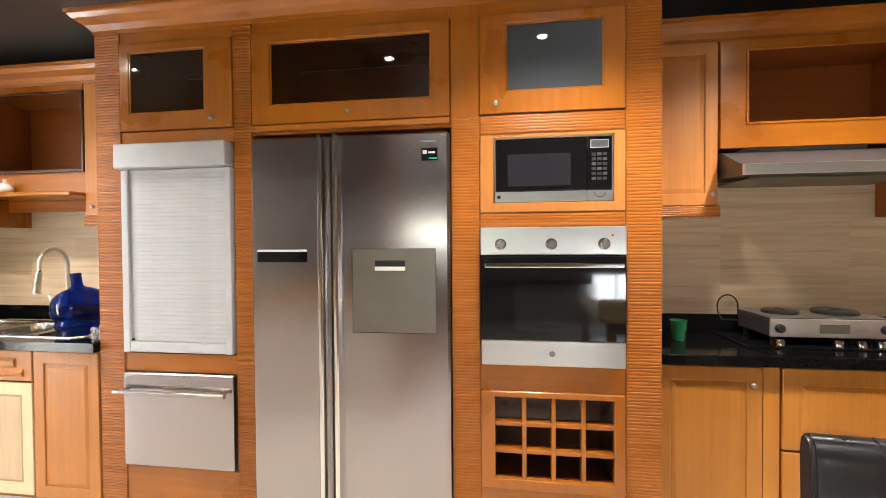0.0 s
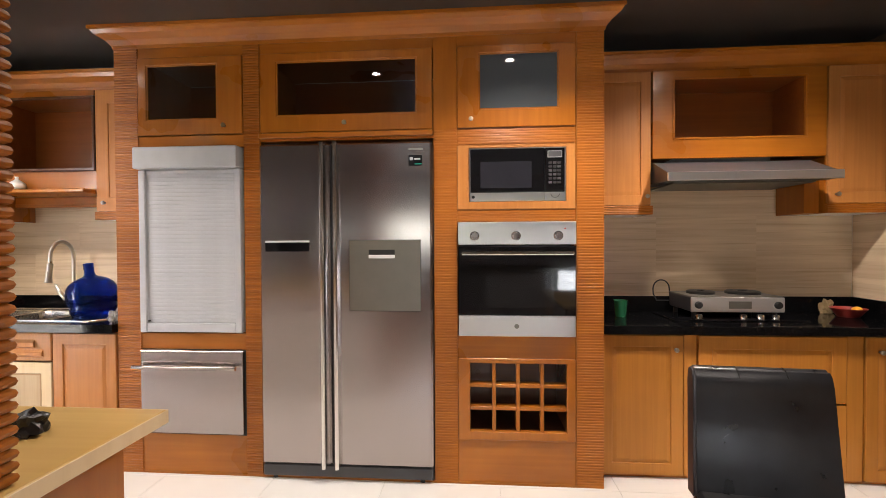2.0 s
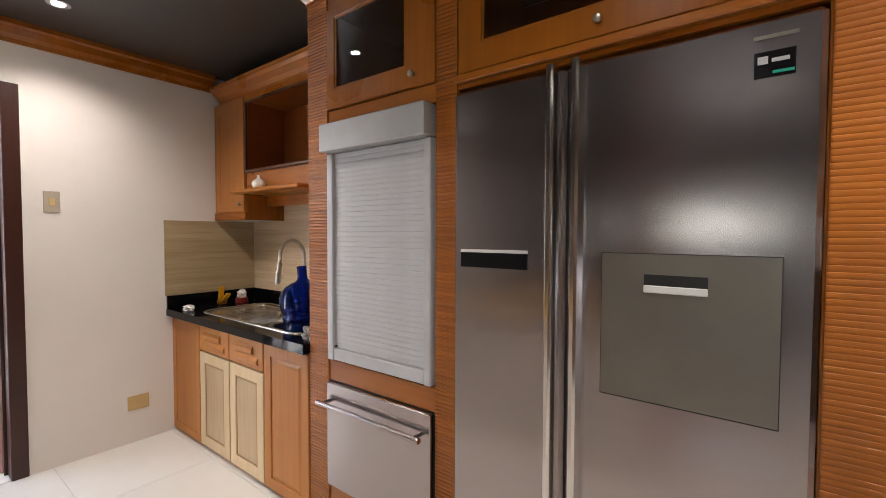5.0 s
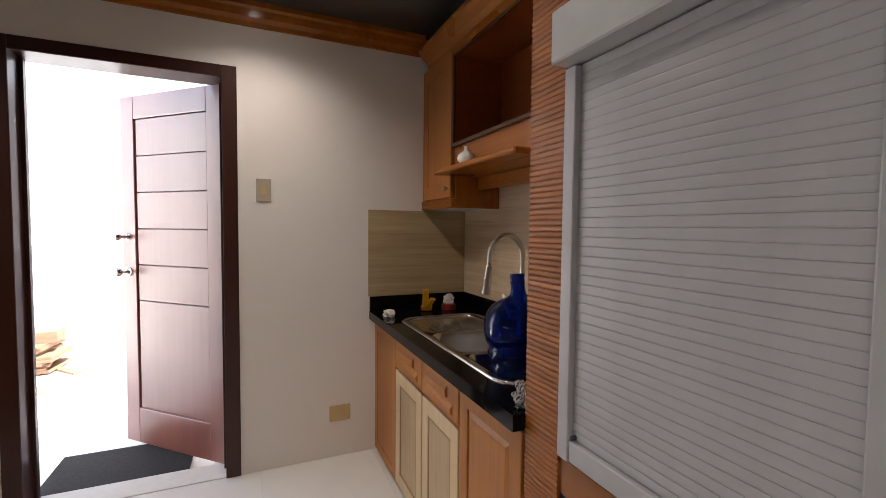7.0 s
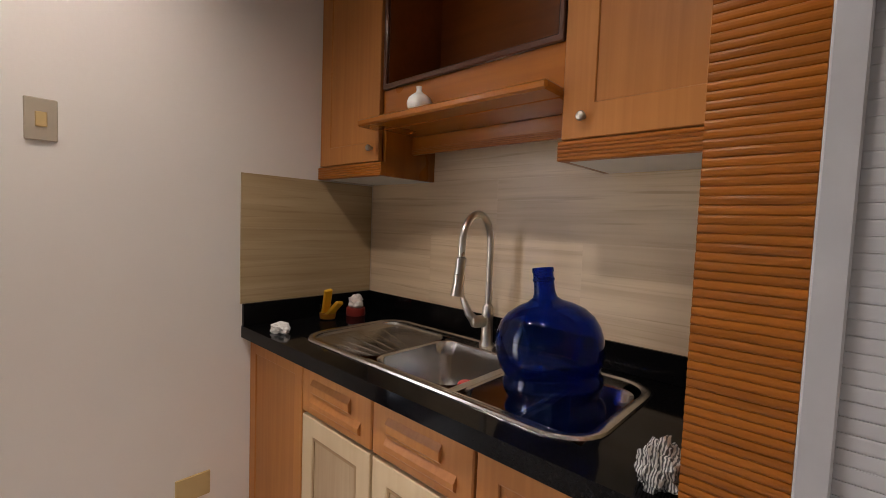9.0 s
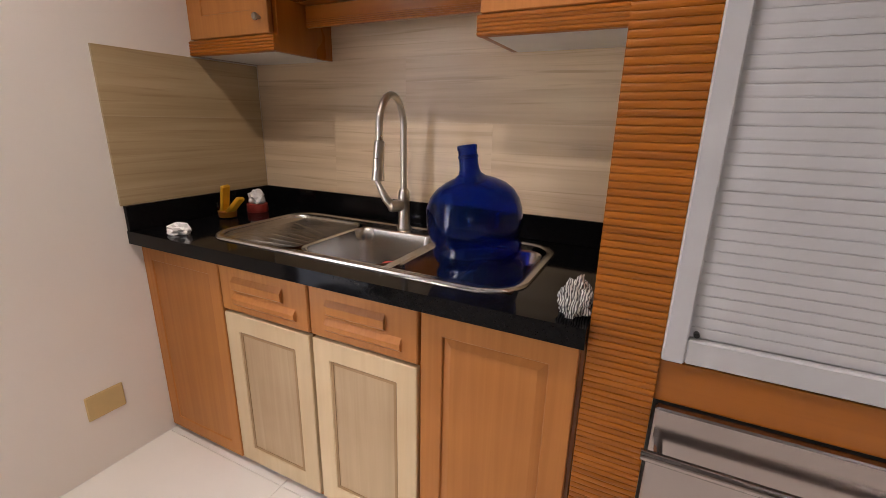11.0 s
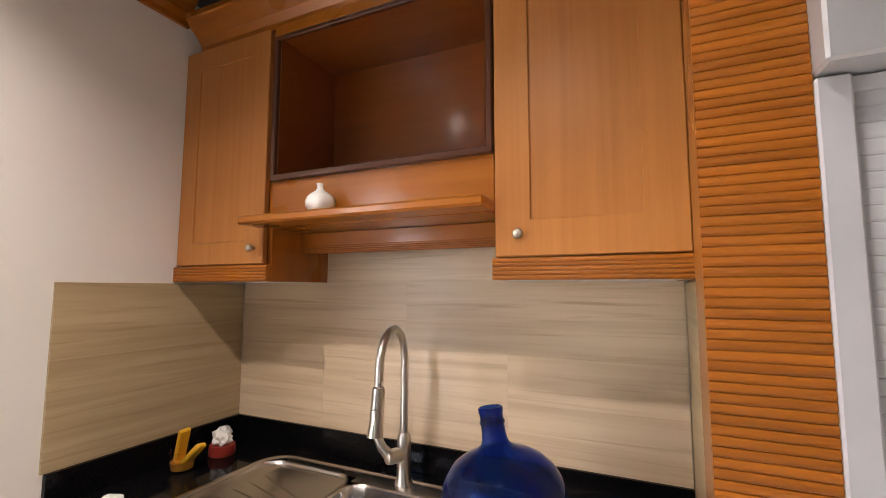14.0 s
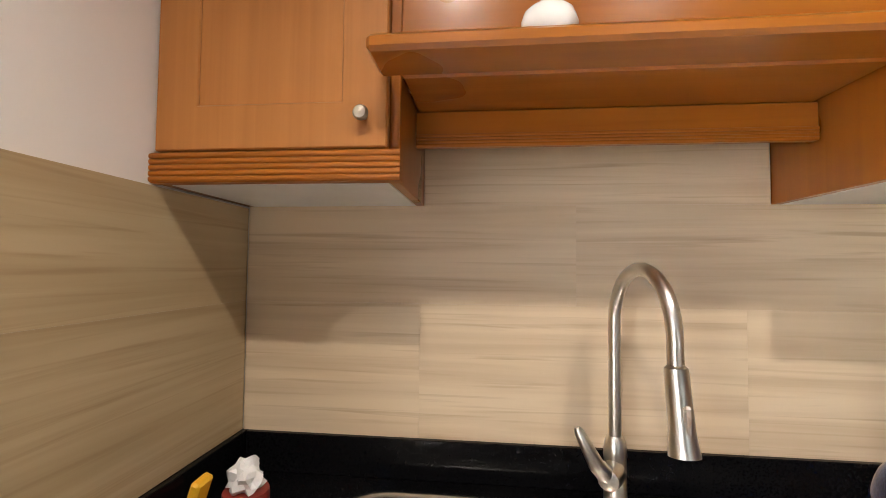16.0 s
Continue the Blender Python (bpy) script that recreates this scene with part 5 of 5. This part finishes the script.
part("front_panel", B(1.33, 1.824, 2.308, 2.317, zb, zb + 0.082, bev=0.003), STEEL_L, st)
part("top_plate", B(1.331, 1.823, 2.318, 2.586, zb + 0.0825, zb + 0.087, bev=0.002), GREYBAND, st)
for x, r in ((1.455, 0.075), (1.69, 0.09)):
    part("hot_plate", lathe(bmesh.new(), [(r, 0), (r, 0.012), (r - 0.008, 0.017), (r * 0.3, 0.017), (r * 0.25, 0.013), (0, 0.013)], pose(x, 2.46, zb + 0.087), 32), BLACKP, st, smooth=True)
for x in (1.368, 1.787):
    part("control_knob", lathe(bmesh.new(), [(0.02, 0), (0.02, 0.012), (0.015, 0.018), (0, 0.018)], pose(x, 2.308, zb + 0.04, 90, 0, 0), 18), BLACKP, st, smooth=True)
part("plate_mark", B(1.53, 1.65, 2.3072, 2.308, zb + 0.02, zb + 0.06, bev=0), GREYBAND, st)
for x in (1.36, 1.79):
    for y in (2.34, 2.56):
        part("foot", cyl(bmesh.new(), (x, y, ZT + 0.0085), (x, y, zb), 0.012, 10), BLACKP, st)
part("cord", tube(bmesh.new(), [(1.33, 2.57, zb + 0.03), (1.255, 2.58, zb + 0.03), (1.235, 2.582, zb + 0.07)] + [(1.285 - 0.05 * math.cos(radians(a)), 2.585 + a * 0.00003, zb + 0.10 + 0.055 * math.sin(radians(a))) for a in range(0, 181, 20)] + [(1.338, 2.591, zb + 0.05)], 0.004, 8), BLACKP, st, smooth=True)

solo("green_cup", lathe(bmesh.new(), [(0.03, 0), (0.04, 0.095), (0.0385, 0.095), (0.0285, 0.004), (0, 0.004)], pose(0.985, 2.42, ZT), 24), GREEN, "translucent green plastic cup on the worktop", "cup", loc=(0.985, 2.42, ZT), smooth=True)
bowl = thing("red_bowl", (2.27, 2.46, ZT), "red plastic bowl holding a yellow fruit", "bowl")
part("bowl_wall", lathe(bmesh.new(), [(0.05, 0), (0.085, 0.05), (0.083, 0.05), (0.048, 0.004), (0, 0.004)], pose(2.27, 2.46, ZT), 28), DULLRED, bowl, smooth=True)
crumple("food_packet", 2.245, 2.583, ZT, 0.036, 0.02, 0.052, plain("tan_packet", (0.30, 0.21, 0.10), 0.6), "tan paper packet standing against the upstand", "packet", 21.0)
fruit = lathe(bmesh.new(), [(0, 0), (0.012, 0.003), (0.024, 0.014), (0.028, 0.028), (0.024, 0.042), (0.012, 0.053), (0.004, 0.058), (0, 0.059)], pose(2.29, 2.445, ZT + 0.012, 0, 62, 20), 20)
bmesh.ops.translate(fruit, verts=fruit.verts, vec=(0, 0, ZT + 0.0045 - min(v.co.z for v in fruit.verts)))
solo("lemon", fruit, YELLOW, "yellow lemon lying in the red bowl", "fruit", loc=(2.29, 2.445, ZT + 0.0045), smooth=True)

# ---- dining chair ----
def chair():
    """Padded chair that faces the table; its back is towards the stove."""
    t = thing("dining_chair", (1.055, 1.08, 0), "black leather padded dining chair with a stitched high back", "chair")
    bm = bmesh.new()
    w = 0.208
    rings = []
    for i, z in enumerate((0.44, 0.50, 0.58, 0.66, 0.74, 0.80, 0.835, 0.85)):
        ww = w * (1.03 - 0.06 * (z - 0.44) / 0.41)
        y = 1.24 + (z - 0.44) * 0.1
        th = 0.03 if i < 6 else (0.024 if i == 6 else 0.012)
        rings.append([(1.06 + x, y + yy, z) for x, yy in ((-ww, -th), (-ww * 0.4, -th - 0.006), (ww * 0.4, -th - 0.006), (ww, -th), (ww, th), (-ww, th))])
    vs = loops(bm, rings)
    bm.faces.new(vs[0][::-1])
    bmesh.ops.recalc_face_normals(bm, faces=bm.faces)
    bmesh.ops.bevel(bm, geom=[e for e in bm.edges if e.calc_face_angle(0) > 0.8], offset=0.008, segments=3, affect="EDGES")
    back = part("backrest", bm, LEATHER, t, smooth=True)
    for dx in (-0.07, 0.07):
        part("seam", tube(bmesh.new(), [(1.06 + dx, 1.24, 0.825), (1.06 + dx, 1.262, 0.848), (1.06 + dx, 1.28, 0.851)], 0.0025, 6), BLACKP, back)
    part("seat", B(0.845, 1.275, 0.80, 1.235, 0.39, 0.47, bev=0.02), LEATHER, t, smooth=True)
    for x in (0.87, 1.25):
        for y in (0.83, 1.22):
            bm = bmesh.new()
            cyl(bm, (x, y, 0), (x, y, 0.39), 0.018, 4, 0.026)
            part("leg", bm, JAMB, t)
    # turned a little from the table
    t.rotation_euler = (0, 0, radians(-5))
    t.location.x -= 0.035


chair()

tb = thing("dining_table", (1.45, 0.2, 0), "dining table with a light wood top", "table")
part("tabletop", B(0.84, 2.1, -0.45, 0.69, 0.715, 0.745, bev=0.004), LIGHTTOP, tb)
part("apron", boxes([(0.9, 2.04, 0.61, 0.63, 0.63, 0.7145), (0.9, 2.04, -0.39, -0.37, 0.63, 0.7145)]), HONEY_X, tb)
for x in (0.91, 2.03):
    for y in (-0.38, 0.62):
        part("leg", B(x - 0.03, x + 0.03, y - 0.03, y + 0.03, 0, 0.7145, bev=0.003), HONEY, tb)

# ---- bar counter with ribbed post ----
bar = thing("bar_counter", (-1.2, 0.2, 0), "honey wood bar counter with a light laminated top", "counter")
part("body", B(-1.9, -0.66, -1.0, 0.738, 0, 0.829), HONEY, bar)
# hidden pale face, added to keep orange out of the refrigerator's reflection
part("back_panel", B(-1.89, -0.67, 0.7385, 0.742, 0.003, 0.828), WHITEP, bar, "unseen pale panel added to whiten the refrigerator's reflection")
part("countertop", B(-1.957, -0.603, -1.057, 0.799, 0.83, 0.862, bev=0.002), LIGHTTOP, bar)
part("edge_band", boxes([(-0.603, -0.60, -1.057, 0.799, 0.8295, 0.861), (-1.957, -0.60, 0.799, 0.802, 0.8295, 0.861)], 0.0008), PALE, bar, "pale edge band")
post = thing("ribbed_post", (-0.69, 0.4, 0.862), "square wooden post with ribbed faces standing on the bar", "post")
pc = part("core", B(-0.772, -0.628, 0.325, 0.472, 0.8625, CEIL - 0.001, bev=0), HONEY, post)
n = round((CEIL - 0.865) / 0.02)
bm = bmesh.new()
p = (CEIL - 0.865) / n
o = lambda i, z: [(-0.772 - i, 0.325 - i, z), (-0.628 + i, 0.325 - i, z), (-0.628 + i, 0.472 + i, z), (-0.772 - i, 0.472 + i, z)]
vs = loops(bm, [o(0.0005, 0.8635), o(0.006, 0.8635 + p * 0.2), o(0.008, 0.8635 + p * 0.5), o(0.006, 0.8635 + p * 0.8), o(0.0005, 0.8635 + p * 0.98)])
bm.faces.new(vs[0][::-1])
bmesh.ops.recalc_face_normals(bm, faces=bm.faces)
pieces("rib", bm, RIB, pc, [(0, 0, k * p) for k in range(1, n)])
crumple("black_knob_ornament", -0.80, 0.655, 0.862, 0.034, 0.028, 0.028, BLACKP, "small black object lying on the bar top", "ornament", 2.0)

# ---- floor tiles, last ----
S = 0.6
nx, ny = int((XR - XW) / S) + 1, int((YB - YS) / S) + 1
first = None
for i in range(nx):
    for j in range(ny):
        x0, y0 = XW + i * S, YB - (j + 1) * S
        x1, y1 = min(x0 + S, XR), y0 + S
        if y0 < YS:
            y0 = YS
        full = (x1 - x0 > S - 0.01) and (y1 - y0 > S - 0.01)
        if full and first is not None:
            o = first.copy()
            scene.collection.objects.link(o)
            o.location = (x0 - fx0, y0 - fy0, 0)
            continue
        ob = part("tile", B(x0 + 0.001, x1 - 0.001, y0 + 0.001, y1 - 0.001, -0.0039, 0.0, bev=0.0008), FLOORM, floor)
        if full:
            first, fx0, fy0 = ob, x0, y0
# paving by the door
for k, (x0, x1, y0, y1, mt) in enumerate(((-3.95, -3.51, 0.3, 0.62, TILE_B), (-3.95, -3.51, -0.02, 0.3, TILE_G), (-3.95, -3.51, 0.62, 0.94, TILE_G), (-3.95, -3.51, 0.94, 1.3, TILE_B))):
    part("tile", B(x0, x1 - 0.003, y0 + 0.002, y1 - 0.002, -0.0255, -0.0205, bev=0), mt, out)
